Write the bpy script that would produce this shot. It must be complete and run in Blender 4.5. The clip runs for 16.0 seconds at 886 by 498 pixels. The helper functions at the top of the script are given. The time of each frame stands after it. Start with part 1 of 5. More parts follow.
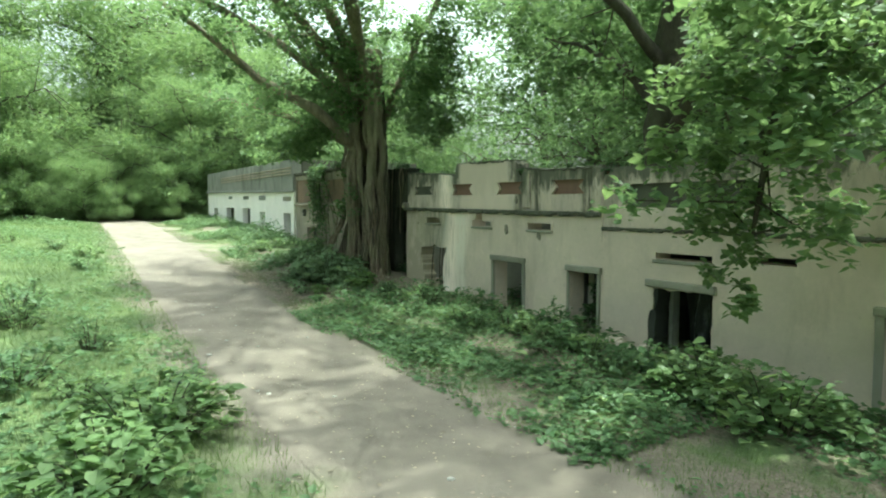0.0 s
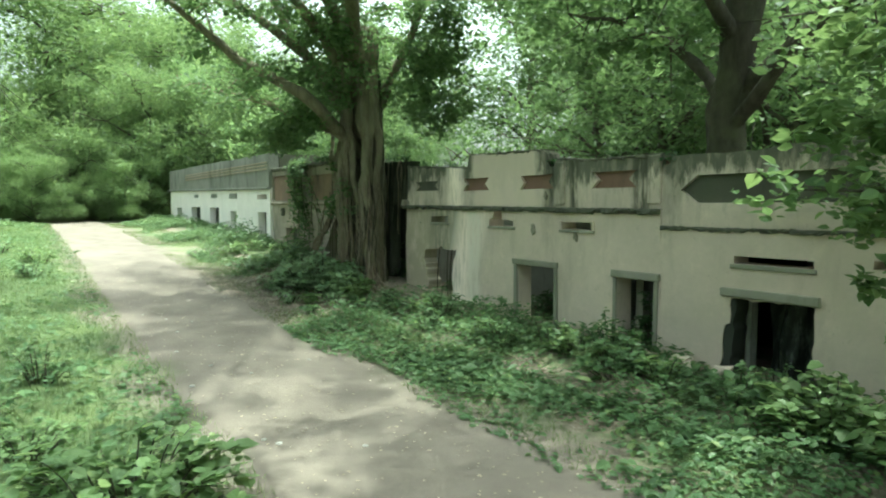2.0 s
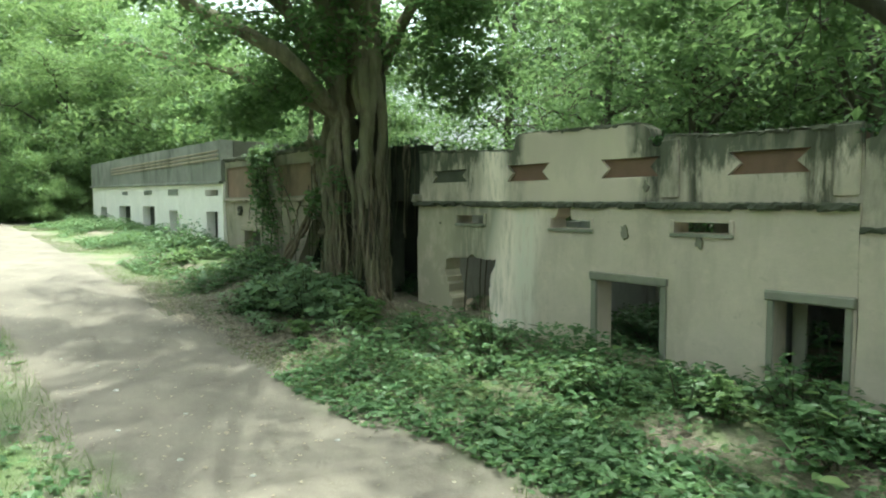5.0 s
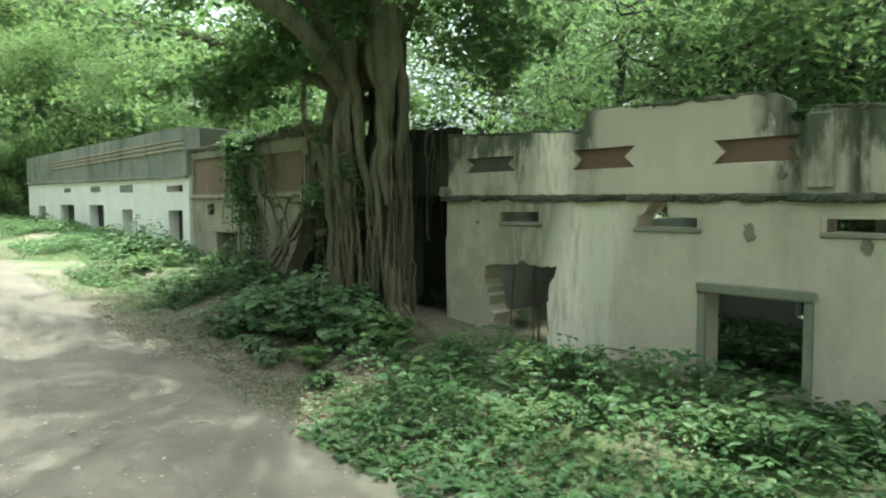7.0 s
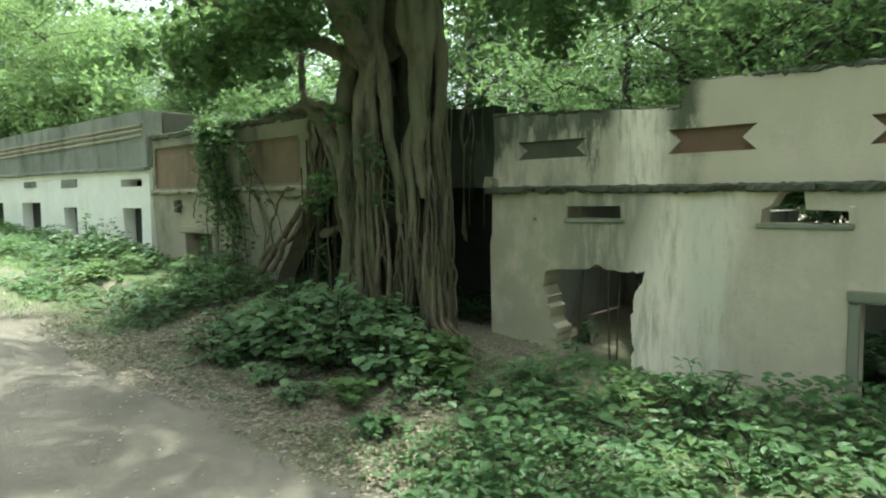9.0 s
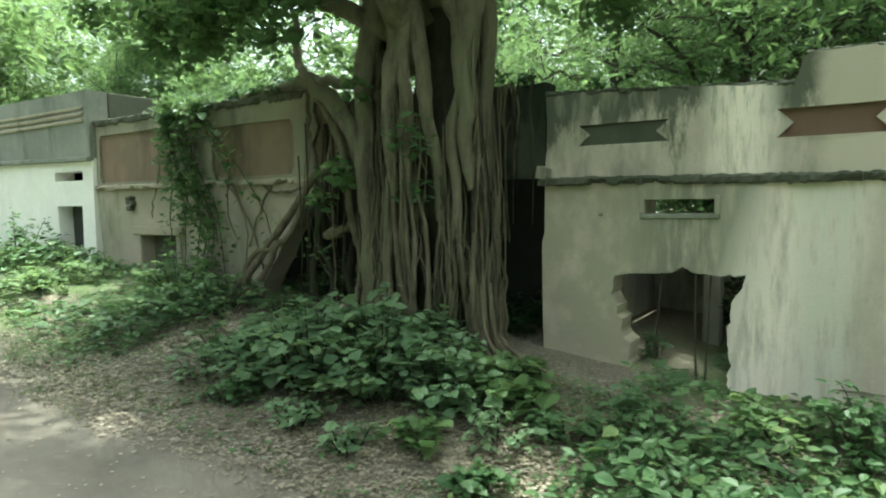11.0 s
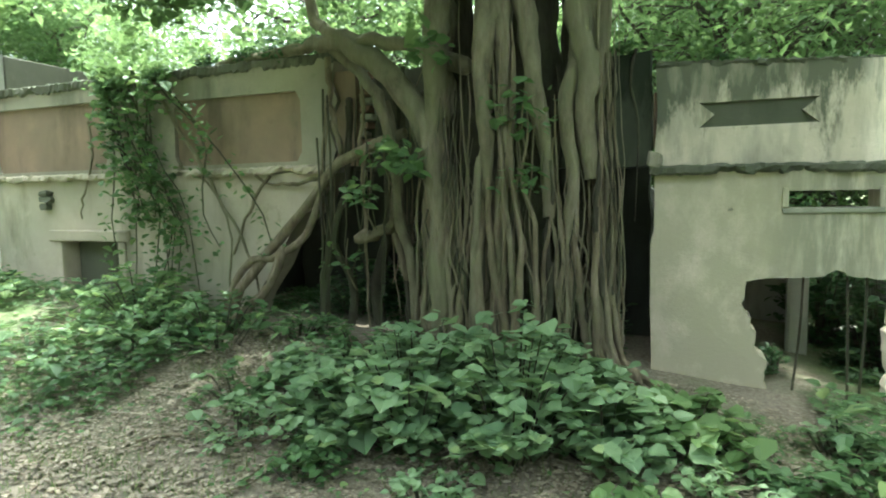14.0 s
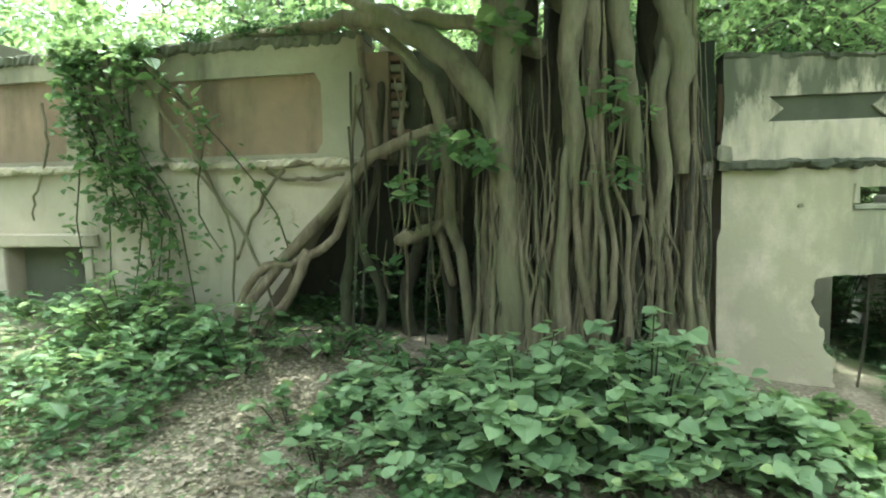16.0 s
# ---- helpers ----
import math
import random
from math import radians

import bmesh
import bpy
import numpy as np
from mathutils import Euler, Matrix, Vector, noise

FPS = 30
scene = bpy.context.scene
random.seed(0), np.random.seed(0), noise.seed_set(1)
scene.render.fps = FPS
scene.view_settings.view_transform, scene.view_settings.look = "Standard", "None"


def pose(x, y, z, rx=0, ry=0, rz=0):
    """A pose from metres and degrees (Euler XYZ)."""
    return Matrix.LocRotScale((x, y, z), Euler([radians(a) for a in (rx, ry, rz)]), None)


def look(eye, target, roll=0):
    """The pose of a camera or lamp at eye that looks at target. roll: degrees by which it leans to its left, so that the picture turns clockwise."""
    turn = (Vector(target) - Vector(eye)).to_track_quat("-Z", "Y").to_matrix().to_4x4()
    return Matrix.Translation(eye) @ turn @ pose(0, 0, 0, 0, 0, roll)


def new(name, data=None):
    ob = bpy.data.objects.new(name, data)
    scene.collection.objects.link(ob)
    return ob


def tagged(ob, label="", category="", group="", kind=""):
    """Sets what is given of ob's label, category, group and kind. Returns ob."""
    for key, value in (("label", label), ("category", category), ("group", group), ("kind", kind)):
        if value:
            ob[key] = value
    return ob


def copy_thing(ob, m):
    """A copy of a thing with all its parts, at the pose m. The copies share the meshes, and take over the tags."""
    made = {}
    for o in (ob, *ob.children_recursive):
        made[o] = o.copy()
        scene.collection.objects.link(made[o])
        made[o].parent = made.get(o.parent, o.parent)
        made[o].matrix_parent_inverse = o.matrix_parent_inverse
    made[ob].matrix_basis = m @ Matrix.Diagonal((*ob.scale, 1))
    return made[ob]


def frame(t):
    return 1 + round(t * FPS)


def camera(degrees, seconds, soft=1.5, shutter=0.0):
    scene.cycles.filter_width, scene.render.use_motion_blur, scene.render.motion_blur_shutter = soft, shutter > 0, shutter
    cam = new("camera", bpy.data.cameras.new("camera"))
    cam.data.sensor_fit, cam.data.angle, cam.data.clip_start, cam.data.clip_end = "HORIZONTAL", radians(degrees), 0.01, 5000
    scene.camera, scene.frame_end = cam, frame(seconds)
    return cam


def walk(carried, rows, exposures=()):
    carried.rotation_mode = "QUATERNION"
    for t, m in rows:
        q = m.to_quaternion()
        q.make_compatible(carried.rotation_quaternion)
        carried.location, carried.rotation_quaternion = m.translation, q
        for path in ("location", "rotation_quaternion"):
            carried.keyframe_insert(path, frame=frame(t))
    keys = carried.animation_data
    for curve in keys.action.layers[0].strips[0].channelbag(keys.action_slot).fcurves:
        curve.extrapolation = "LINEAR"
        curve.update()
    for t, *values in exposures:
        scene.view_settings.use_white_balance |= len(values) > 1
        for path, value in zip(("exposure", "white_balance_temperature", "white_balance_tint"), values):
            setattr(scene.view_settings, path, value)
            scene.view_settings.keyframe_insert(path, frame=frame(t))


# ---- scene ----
cam = camera(70.5, 16.0, soft=2.0)
METRES, EYE, TILT, LEAN, TURN = 16.0, 2.0, 0.0, 0.0, 0.0
ROWS = [
    (0.0, 0.0, 0.0, 0.0, -0.0, -4.0, 0.06),
    (0.5, -0.0142, 0.0231, -0.0014, -0.65, -3.99, 0.07),
    (1.0, -0.0305, 0.0514, -0.0025, -1.45, -3.99, 0.09),
    (1.5, -0.0448, 0.078, -0.0034, -2.28, -3.99, 0.1),
    (2.0, -0.0611, 0.1104, -0.0042, -3.4, -3.98, 0.12),
    (2.5, -0.0748, 0.1407, -0.0045, -4.35, -4.01, 0.16),
    (3.0, -0.0905, 0.1771, -0.005, -5.38, -4.01, 0.19),
    (3.5, -0.1041, 0.2102, -0.0054, -6.25, -4.02, 0.23),
    (4.0, -0.1199, 0.2491, -0.0066, -7.32, -3.98, 0.17),
    (6.5, -0.1894, 0.4267, -0.0095, -12.54, -4.2, 0.47),
    (7.0, -0.2042, 0.462, -0.0106, -13.76, -4.2, 0.48),
    (7.5, -0.2168, 0.4916, -0.0113, -14.79, -4.24, 0.54),
    (8.0, -0.231, 0.5243, -0.0121, -16.07, -4.29, 0.6),
    (8.5, -0.2434, 0.5515, -0.0133, -17.34, -4.31, 0.61),
    (9.0, -0.2568, 0.5815, -0.0142, -18.96, -4.36, 0.65),
    (11.5, -0.3146, 0.7104, -0.0179, -27.47, -4.49, 0.8),
    (12.0, -0.3258, 0.736, -0.0186, -29.47, -4.47, 0.8),
    (12.5, -0.335, 0.758, -0.0188, -31.21, -4.53, 0.83),
    (13.0, -0.3456, 0.7827, -0.0196, -33.23, -4.5, 0.83),
    (13.5, -0.3549, 0.804, -0.0199, -35.03, -4.55, 0.82),
    (14.0, -0.3656, 0.8278, -0.0203, -37.16, -4.56, 0.86),
    (14.5, -0.3749, 0.8484, -0.0205, -39.09, -4.59, 0.84),
    (15.0, -0.3861, 0.8712, -0.0203, -41.54, -4.73, 0.86),
    (15.5, -0.3957, 0.8906, -0.0204, -43.76, -4.74, 0.9),
    (16.0, -0.407, 0.9121, -0.0199, -46.46, -4.85, 0.94),
]
walk(cam, [(t, pose(0, 0, EYE, TILT, LEAN, TURN) @ pose(METRES * x, METRES * y, METRES * z, 90 + pitch, roll, yaw)) for t, x, y, z, yaw, pitch, roll in ROWS], [(0.0, 1.88, 6050, -16), (8.0, 1.93, 6050, -13), (12.5, 2.52, 6050, -12), (16.0, 3.42, 6050, -9)])

# ---- light ----
world = bpy.data.worlds.new("world")
scene.world = world
world.use_nodes = True
_sky = world.node_tree.nodes.new("ShaderNodeTexSky")
_sky.sky_type, _sky.sun_disc = "NISHITA", False
SUN_ELEV, SUN_AZ = 75.0, 48.0          # azimuth: degrees from +y towards +x, where the sun stands
_sky.sun_elevation, _sky.sun_rotation = radians(SUN_ELEV), radians(SUN_AZ)
_sky.dust_density, _sky.air_density, _sky.ozone_density = 9.0, 1.0, 1.0
_bg = world.node_tree.nodes["Background"]
_bg.inputs["Strength"].default_value = 0.15
_pale = world.node_tree.nodes.new("ShaderNodeHueSaturation")
_pale.inputs["Saturation"].default_value = 0.35        # a hazy, whitish sky
world.node_tree.links.new(_sky.outputs[0], _pale.inputs["Color"])
world.node_tree.links.new(_pale.outputs[0], _bg.inputs["Color"])
sun = new("sun", bpy.data.lights.new("sun", "SUN"))
sun.data.energy, sun.data.angle, sun.data.color = 2.0, radians(1.2), (1.0, 0.95, 0.86)
_sd = Vector((math.sin(radians(SUN_AZ)) * math.cos(radians(SUN_ELEV)), math.cos(radians(SUN_AZ)) * math.cos(radians(SUN_ELEV)), math.sin(radians(SUN_ELEV))))
sun.matrix_world = look(_sd * 60, (0, 0, 0))

# ---- plan: u runs along the facades towards the start of the walk, v into the buildings ----
ORIGIN = Vector((-0.954, 16.58, 0.0))
FAC = Matrix(((0.5215, 0.8533, 0, ORIGIN.x), (-0.8533, 0.5215, 0, ORIGIN.y), (0, 0, 1, 0), (0, 0, 0, 1)))
FACN = np.array(FAC)


def to_world(p):
    p = np.asarray(p, float).reshape(-1, 3)
    return p @ FACN[:3, :3].T + FACN[:3, 3]


ROAD_U = [-400, -60, -40, -24, -16, -9, -4, 0, 5, 15, 400]
ROAD_Z = [1.6, 1.4, 1.25, 1.0, 0.72, 0.35, -0.03, -0.25, -0.42, -0.48, -0.6]
BANK_U = [-400, -60, -24, -16, -9, -5, -2, 0, 2, 4, 11, 400]
BANK_Z = [1.6, 1.5, 1.25, 1.0, 0.72, 0.47, 0.25, 0.1, -0.1, -0.18, -0.38, -0.6]


def height(u, v):
    """The ground's height: the road is low, the bank before the walls a little higher."""
    u, v = np.asarray(u, float), np.asarray(v, float)
    a, b = np.interp(u, ROAD_U, ROAD_Z), np.interp(u, BANK_U, BANK_Z)
    s = np.clip((v + 3.1) / 2.6, 0, 1)
    s = s * s * (3 - 2 * s)
    left = np.clip((-6.2 - v) / 1.5, 0, 1) * 0.12
    bump = 0.025 * np.sin(1.9 * u + 0.7 * v) * np.sin(1.3 * v - 0.4 * u) + 0.012 * np.sin(5.1 * u + 2.2) * np.sin(4.3 * v + u)
    return a * (1 - s) + b * s + left + bump


# ---- materials ----
def material(name, rough=0.8):
    m = bpy.data.materials.new(name)
    m.use_nodes = True
    b = m.node_tree.nodes["Principled BSDF"]
    b.inputs["Roughness"].default_value = rough
    b.inputs["Specular IOR Level"].default_value = 0.3
    return m, m.node_tree, b


def node(t, kind, **values):
    n = t.nodes.new(kind)
    for key, value in values.items():
        if key in n.inputs:
            n.inputs[key].default_value = value
    return n


def noise_of(t, coord, scale, detail=5.0, rough=0.6, stretch=None):
    if stretch:
        mp = t.nodes.new("ShaderNodeMapping")
        mp.inputs["Scale"].default_value = stretch
        t.links.new(coord, mp.inputs[0])
        coord = mp.outputs[0]
    n = node(t, "ShaderNodeTexNoise", Scale=scale, Detail=detail, Roughness=rough)
    t.links.new(coord, n.inputs["Vector"])
    return n.outputs["Fac"]


def ramp(t, fac, *stops):
    n = t.nodes.new("ShaderNodeValToRGB")
    e = n.color_ramp.elements
    while len(e) < len(stops):
        e.new(0.5)
    for el, (pos, col) in zip(e, stops):
        el.position = pos
        el.color = (*col, 1) if len(col) == 3 else col
    t.links.new(fac, n.inputs[0])
    return n.outputs[0]


def grey(t, fac, lo, hi, a=0.0, b=1.0):
    n = node(t, "ShaderNodeMapRange")
    for k, x in zip((1, 2, 3, 4), (lo, hi, a, b)):
        n.inputs[k].default_value = x
    t.links.new(fac, n.inputs[0])
    return n.outputs[0]


def mix(t, fac, a, b, how="MIX"):
    n = t.nodes.new("ShaderNodeMix")
    n.data_type, n.blend_type = "RGBA", how
    for sock, x in ((n.inputs[0], fac), (n.inputs[6], a), (n.inputs[7], b)):
        if isinstance(x, (int, float)):
            sock.default_value = x
        elif isinstance(x, tuple):
            sock.default_value = (*x, 1)
        else:
            t.links.new(x, sock)
    return n.outputs[2]


def times(t, a, b, how="MULTIPLY"):
    n = t.nodes.new("ShaderNodeMath")
    n.operation = how
    for sock, x in zip(n.inputs, (a, b)):
        if isinstance(x, (int, float)):
            sock.default_value = x
        else:
            t.links.new(x, sock)
    return n.outputs[0]


def bump(t, b, fac, strength=0.4, dist=0.01):
    n = node(t, "ShaderNodeBump", Strength=strength, Distance=dist)
    t.links.new(fac, n.inputs["Height"])
    t.links.new(n.outputs[0], b.inputs["Normal"])


def coords(t):
    """World place turned into the facade's own axes."""
    g = t.nodes.new("ShaderNodeNewGeometry")
    mp = t.nodes.new("ShaderNodeMapping")
    mp.vector_type = "POINT"
    mp.inputs["Rotation"].default_value = (0, 0, math.atan2(0.8533, 0.5215))
    t.links.new(g.outputs["Position"], mp.inputs[0])
    return mp.outputs[0]


def plaster(name, base, second, stain, stain_amount=0.5, moss=(0.10, 0.12, 0.06), moss_amount=0.3, runs=(), drips=None, clean=None):
    m, t, b = material(name, 0.9)
    c = coords(t)
    big, fine = noise_of(t, c, 0.9, 6), noise_of(t, c, 14, 6, 0.7)
    col = mix(t, grey(t, big, 0.35, 0.65), base, second)
    col = mix(t, grey(t, fine, 0.3, 0.75, 0.0, 0.35), col, tuple(x * 0.72 for x in base))
    streak = noise_of(t, c, 1.3, 7, 0.62, (1.5, 1.5, 0.4))
    col = mix(t, grey(t, streak, 0.52, 0.72, 0.0, stain_amount), col, stain)
    mottle = noise_of(t, c, 4.5, 8, 0.72)
    col = mix(t, grey(t, mottle, 0.42, 0.66, 0.0, 0.32), col, tuple(0.6 * x + 0.4 * y for x, y in zip(base, stain)))
    col = mix(t, grey(t, noise_of(t, c, 3.1, 8, 0.7), 0.56, 0.70, 0.0, 0.35), col, tuple(min(0.95, x * 1.18) for x in base))
    blotch = noise_of(t, c, 2.3, 8, 0.75)
    col = mix(t, grey(t, blotch, 0.6, 0.72, 0.0, moss_amount), col, moss)
    cloud = noise_of(t, c, 0.55, 4, 0.7)
    col = mix(t, grey(t, cloud, 0.5, 0.68, 0.0, 0.5 * stain_amount), col, tuple(0.45 * x + 0.55 * y for x, y in zip(base, stain)))
    flake = noise_of(t, c, 6.5, 5, 0.55)
    col = mix(t, grey(t, flake, 0.66, 0.69, 0.0, 0.45), col, tuple(0.5 * x + 0.5 * y for x, y in zip(base, stain)))
    if drips:
        sep = t.nodes.new("ShaderNodeSeparateXYZ")
        t.links.new(c, sep.inputs[0])
        reach = times(t, grey(t, sep.outputs[2], drips[0], drips[1], 0.0, 0.34), noise_of(t, c, 2.1, 9, 0.72, (1.7, 1.7, 0.5)), "ADD")
        col = mix(t, grey(t, reach, 0.62, 0.72, 0.0, 0.92), col, stain)
        wash = grey(t, noise_of(t, c, 3.0, 6, 0.6, (2.0, 2.0, 0.5)), 0.5, 0.62, 0.0, 0.5)
        col = mix(t, wash, col, tuple(0.5 * (x + y) for x, y in zip(base, stain)))
    if clean:
        sep = t.nodes.new("ShaderNodeSeparateXYZ")
        t.links.new(c, sep.inputs[0])
        away = times(t, sep.outputs[0], float(-(ORIGIN.x * 0.5215 - ORIGIN.y * 0.8533)) - clean[0], "ADD")
        away = times(t, times(t, away, away), times(t, noise_of(t, c, 2.5, 4), 0.5), "ADD")
        col = mix(t, grey(t, away, clean[1] ** 2 + 0.25, clean[1] ** 2 - 0.05, 0.0, 0.85), col, base)
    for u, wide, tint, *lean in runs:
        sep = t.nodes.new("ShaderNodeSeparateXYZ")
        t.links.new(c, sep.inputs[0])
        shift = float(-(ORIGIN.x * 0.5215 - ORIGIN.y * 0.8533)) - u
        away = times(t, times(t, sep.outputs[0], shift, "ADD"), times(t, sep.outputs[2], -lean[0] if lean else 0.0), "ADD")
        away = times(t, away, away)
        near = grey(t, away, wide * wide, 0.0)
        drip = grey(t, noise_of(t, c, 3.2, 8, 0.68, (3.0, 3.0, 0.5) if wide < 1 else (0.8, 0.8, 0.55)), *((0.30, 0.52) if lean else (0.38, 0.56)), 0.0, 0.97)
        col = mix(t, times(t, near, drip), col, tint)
    t.links.new(col, b.inputs["Base Color"])
    bump(t, b, noise_of(t, c, 30, 6, 0.7), 0.35, 0.012)
    return m


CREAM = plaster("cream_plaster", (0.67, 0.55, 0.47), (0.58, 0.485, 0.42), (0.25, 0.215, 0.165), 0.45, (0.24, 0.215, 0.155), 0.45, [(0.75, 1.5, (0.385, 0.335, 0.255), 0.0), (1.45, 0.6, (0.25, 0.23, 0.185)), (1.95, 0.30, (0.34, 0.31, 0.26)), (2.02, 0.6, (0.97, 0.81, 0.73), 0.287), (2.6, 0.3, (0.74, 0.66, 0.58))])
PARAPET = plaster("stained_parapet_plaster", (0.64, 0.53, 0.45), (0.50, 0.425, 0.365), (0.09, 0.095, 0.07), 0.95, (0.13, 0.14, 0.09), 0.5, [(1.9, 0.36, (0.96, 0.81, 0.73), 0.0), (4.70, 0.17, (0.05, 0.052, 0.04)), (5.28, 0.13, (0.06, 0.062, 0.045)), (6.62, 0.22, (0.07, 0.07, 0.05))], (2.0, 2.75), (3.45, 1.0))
WHITE = plaster("white_limewash", (0.92, 0.86, 0.83), (0.86, 0.81, 0.78), (0.50, 0.48, 0.45), 0.25, (0.45, 0.45, 0.39), 0.2)
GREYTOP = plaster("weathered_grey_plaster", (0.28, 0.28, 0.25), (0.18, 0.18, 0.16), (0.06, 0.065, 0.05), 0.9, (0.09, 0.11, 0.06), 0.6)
PALE = plaster("pale_green_plaster", (0.44, 0.365, 0.305), (0.31, 0.285, 0.225), (0.13, 0.12, 0.085), 0.95, (0.16, 0.15, 0.09), 0.75)
DIRTY = plaster("rain_darkened_plaster", (0.31, 0.275, 0.22), (0.20, 0.185, 0.145), (0.085, 0.082, 0.06), 0.95, (0.10, 0.11, 0.06), 0.75)
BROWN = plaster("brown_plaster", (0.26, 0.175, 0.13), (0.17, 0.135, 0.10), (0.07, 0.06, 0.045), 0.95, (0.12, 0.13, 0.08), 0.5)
RUST = plaster("faded_red_paint", (0.23, 0.135, 0.10), (0.18, 0.115, 0.09), (0.07, 0.06, 0.05), 0.7, (0.11, 0.10, 0.07), 0.4)
MOSSY = plaster("mossy_concrete", (0.12, 0.115, 0.09), (0.075, 0.08, 0.06), (0.035, 0.038, 0.028), 0.8, (0.055, 0.07, 0.032), 0.7)
STONE = plaster("bare_lintel_stone", (0.33, 0.31, 0.26), (0.24, 0.23, 0.19), (0.12, 0.12, 0.09), 0.6, (0.16, 0.17, 0.11), 0.4)
# near-black colour holds the shade of the interiors
INSIDE = plaster("shade_dark_inner_plaster", (0.06, 0.063, 0.054), (0.035, 0.038, 0.032), (0.02, 0.022, 0.018), 0.8, (0.03, 0.04, 0.025), 0.6)

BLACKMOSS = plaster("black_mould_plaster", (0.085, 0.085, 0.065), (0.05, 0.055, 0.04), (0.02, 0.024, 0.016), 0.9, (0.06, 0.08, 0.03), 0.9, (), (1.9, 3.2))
GREYWALL = plaster("grey_inner_plaster", (0.44, 0.43, 0.40), (0.32, 0.315, 0.295), (0.08, 0.088, 0.068), 0.95, (0.10, 0.12, 0.07), 0.5)


def earth_material():
    m, t, b = material("earth", 0.95)
    c = coords(t)
    sep = t.nodes.new("ShaderNodeSeparateXYZ")
    t.links.new(c, sep.inputs[0])
    wob = noise_of(t, c, 0.8, 5)
    off = float(-(ORIGIN.x * 0.8533 + ORIGIN.y * 0.5215))
    v = times(t, times(t, sep.outputs[1], off, "ADD"), times(t, times(t, wob, -0.5, "ADD"), 2.0), "ADD")
    road = times(t, grey(t, v, -6.75, -5.9), grey(t, v, -2.7, -3.7), "MULTIPLY")
    dirt = mix(t, grey(t, noise_of(t, c, 1.1, 7), 0.35, 0.68), (0.195, 0.166, 0.140), (0.115, 0.098, 0.083))
    dirt = mix(t, grey(t, noise_of(t, c, 22, 6, 0.7), 0.35, 0.8, 0, 0.5), dirt, (0.18, 0.153, 0.122))
    litter = ramp(t, noise_of(t, c, 26, 5, 0.75), (0.3, (0.085, 0.066, 0.05)), (0.5, (0.185, 0.152, 0.12)), (0.7, (0.30, 0.26, 0.21)))
    green = mix(t, grey(t, noise_of(t, c, 1.3, 6), 0.35, 0.65), (0.075, 0.115, 0.045), (0.135, 0.175, 0.07))
    green = mix(t, grey(t, noise_of(t, c, 30, 4), 0.4, 0.7, 0, 0.7), green, (0.05, 0.06, 0.025))
    leafy = mix(t, grey(t, noise_of(t, c, 0.9, 6), 0.42, 0.58), litter, green)
    along = times(t, sep.outputs[0], float(-(ORIGIN.x * 0.5215 - ORIGIN.y * 0.8533)) + 1.6, "ADD")
    leafy = mix(t, grey(t, times(t, times(t, along, along), times(t, wob, 14.0), "ADD"), 18.0, 8.0), leafy, litter)
    left = grey(t, v, -6.0, -6.6)
    rest = mix(t, left, leafy, green)
    col = mix(t, road, rest, dirt)
    t.links.new(col, b.inputs["Base Color"])
    bump(t, b, noise_of(t, c, 18, 8, 0.75), 0.6, 0.03)
    return m


EARTH = earth_material()


def leaf_material(name, dark, light, yellow, thin=0.35):
    m, t, b = material(name, 0.45)
    g = t.nodes.new("ShaderNodeNewGeometry")
    r = g.outputs["Random Per Island"]
    col = ramp(t, r, (0.0, dark), (0.55, light), (0.93, light), (1.0, yellow))
    patch = noise_of(t, g.outputs["Position"], 0.9, 3)
    col = mix(t, grey(t, patch, 0.35, 0.65, 0.0, 0.4), col, tuple(x * 0.75 for x in dark))
    t.links.new(col, b.inputs["Base Color"])
    tr = t.nodes.new("ShaderNodeBsdfTranslucent")
    t.links.new(mix(t, 0.5, col, yellow), tr.inputs["Color"])
    ms = t.nodes.new("ShaderNodeMixShader")
    ms.inputs[0].default_value = thin
    t.links.new(b.outputs[0], ms.inputs[1])
    t.links.new(tr.outputs[0], ms.inputs[2])
    t.links.new(ms.outputs[0], t.nodes["Material Output"].inputs["Surface"])
    return m


LEAF_FIG = leaf_material("fig_leaf", (0.07, 0.135, 0.055), (0.135, 0.22, 0.09), (0.24, 0.32, 0.12), 0.58)
LEAF_DARK = leaf_material("dark_leaf", (0.035, 0.075, 0.035), (0.07, 0.13, 0.055), (0.13, 0.20, 0.07), 0.45)
LEAF_BRIGHT = leaf_material("bright_leaf", (0.10, 0.17, 0.068), (0.18, 0.27, 0.11), (0.28, 0.36, 0.13), 0.5)
LEAF_LOW = leaf_material("undergrowth_leaf", (0.06, 0.12, 0.05), (0.12, 0.20, 0.085), (0.23, 0.30, 0.11), 0.4)
LEAF_BROAD = leaf_material("broad_leaf", (0.14, 0.22, 0.125), (0.235, 0.33, 0.18), (0.32, 0.40, 0.18), 0.45)
GRASS = leaf_material("grass_blade", (0.09, 0.15, 0.05), (0.16, 0.23, 0.08), (0.28, 0.32, 0.13), 0.4)
DRYLEAF = leaf_material("dry_leaf", (0.16, 0.125, 0.095), (0.33, 0.275, 0.21), (0.50, 0.44, 0.35), 0.15)


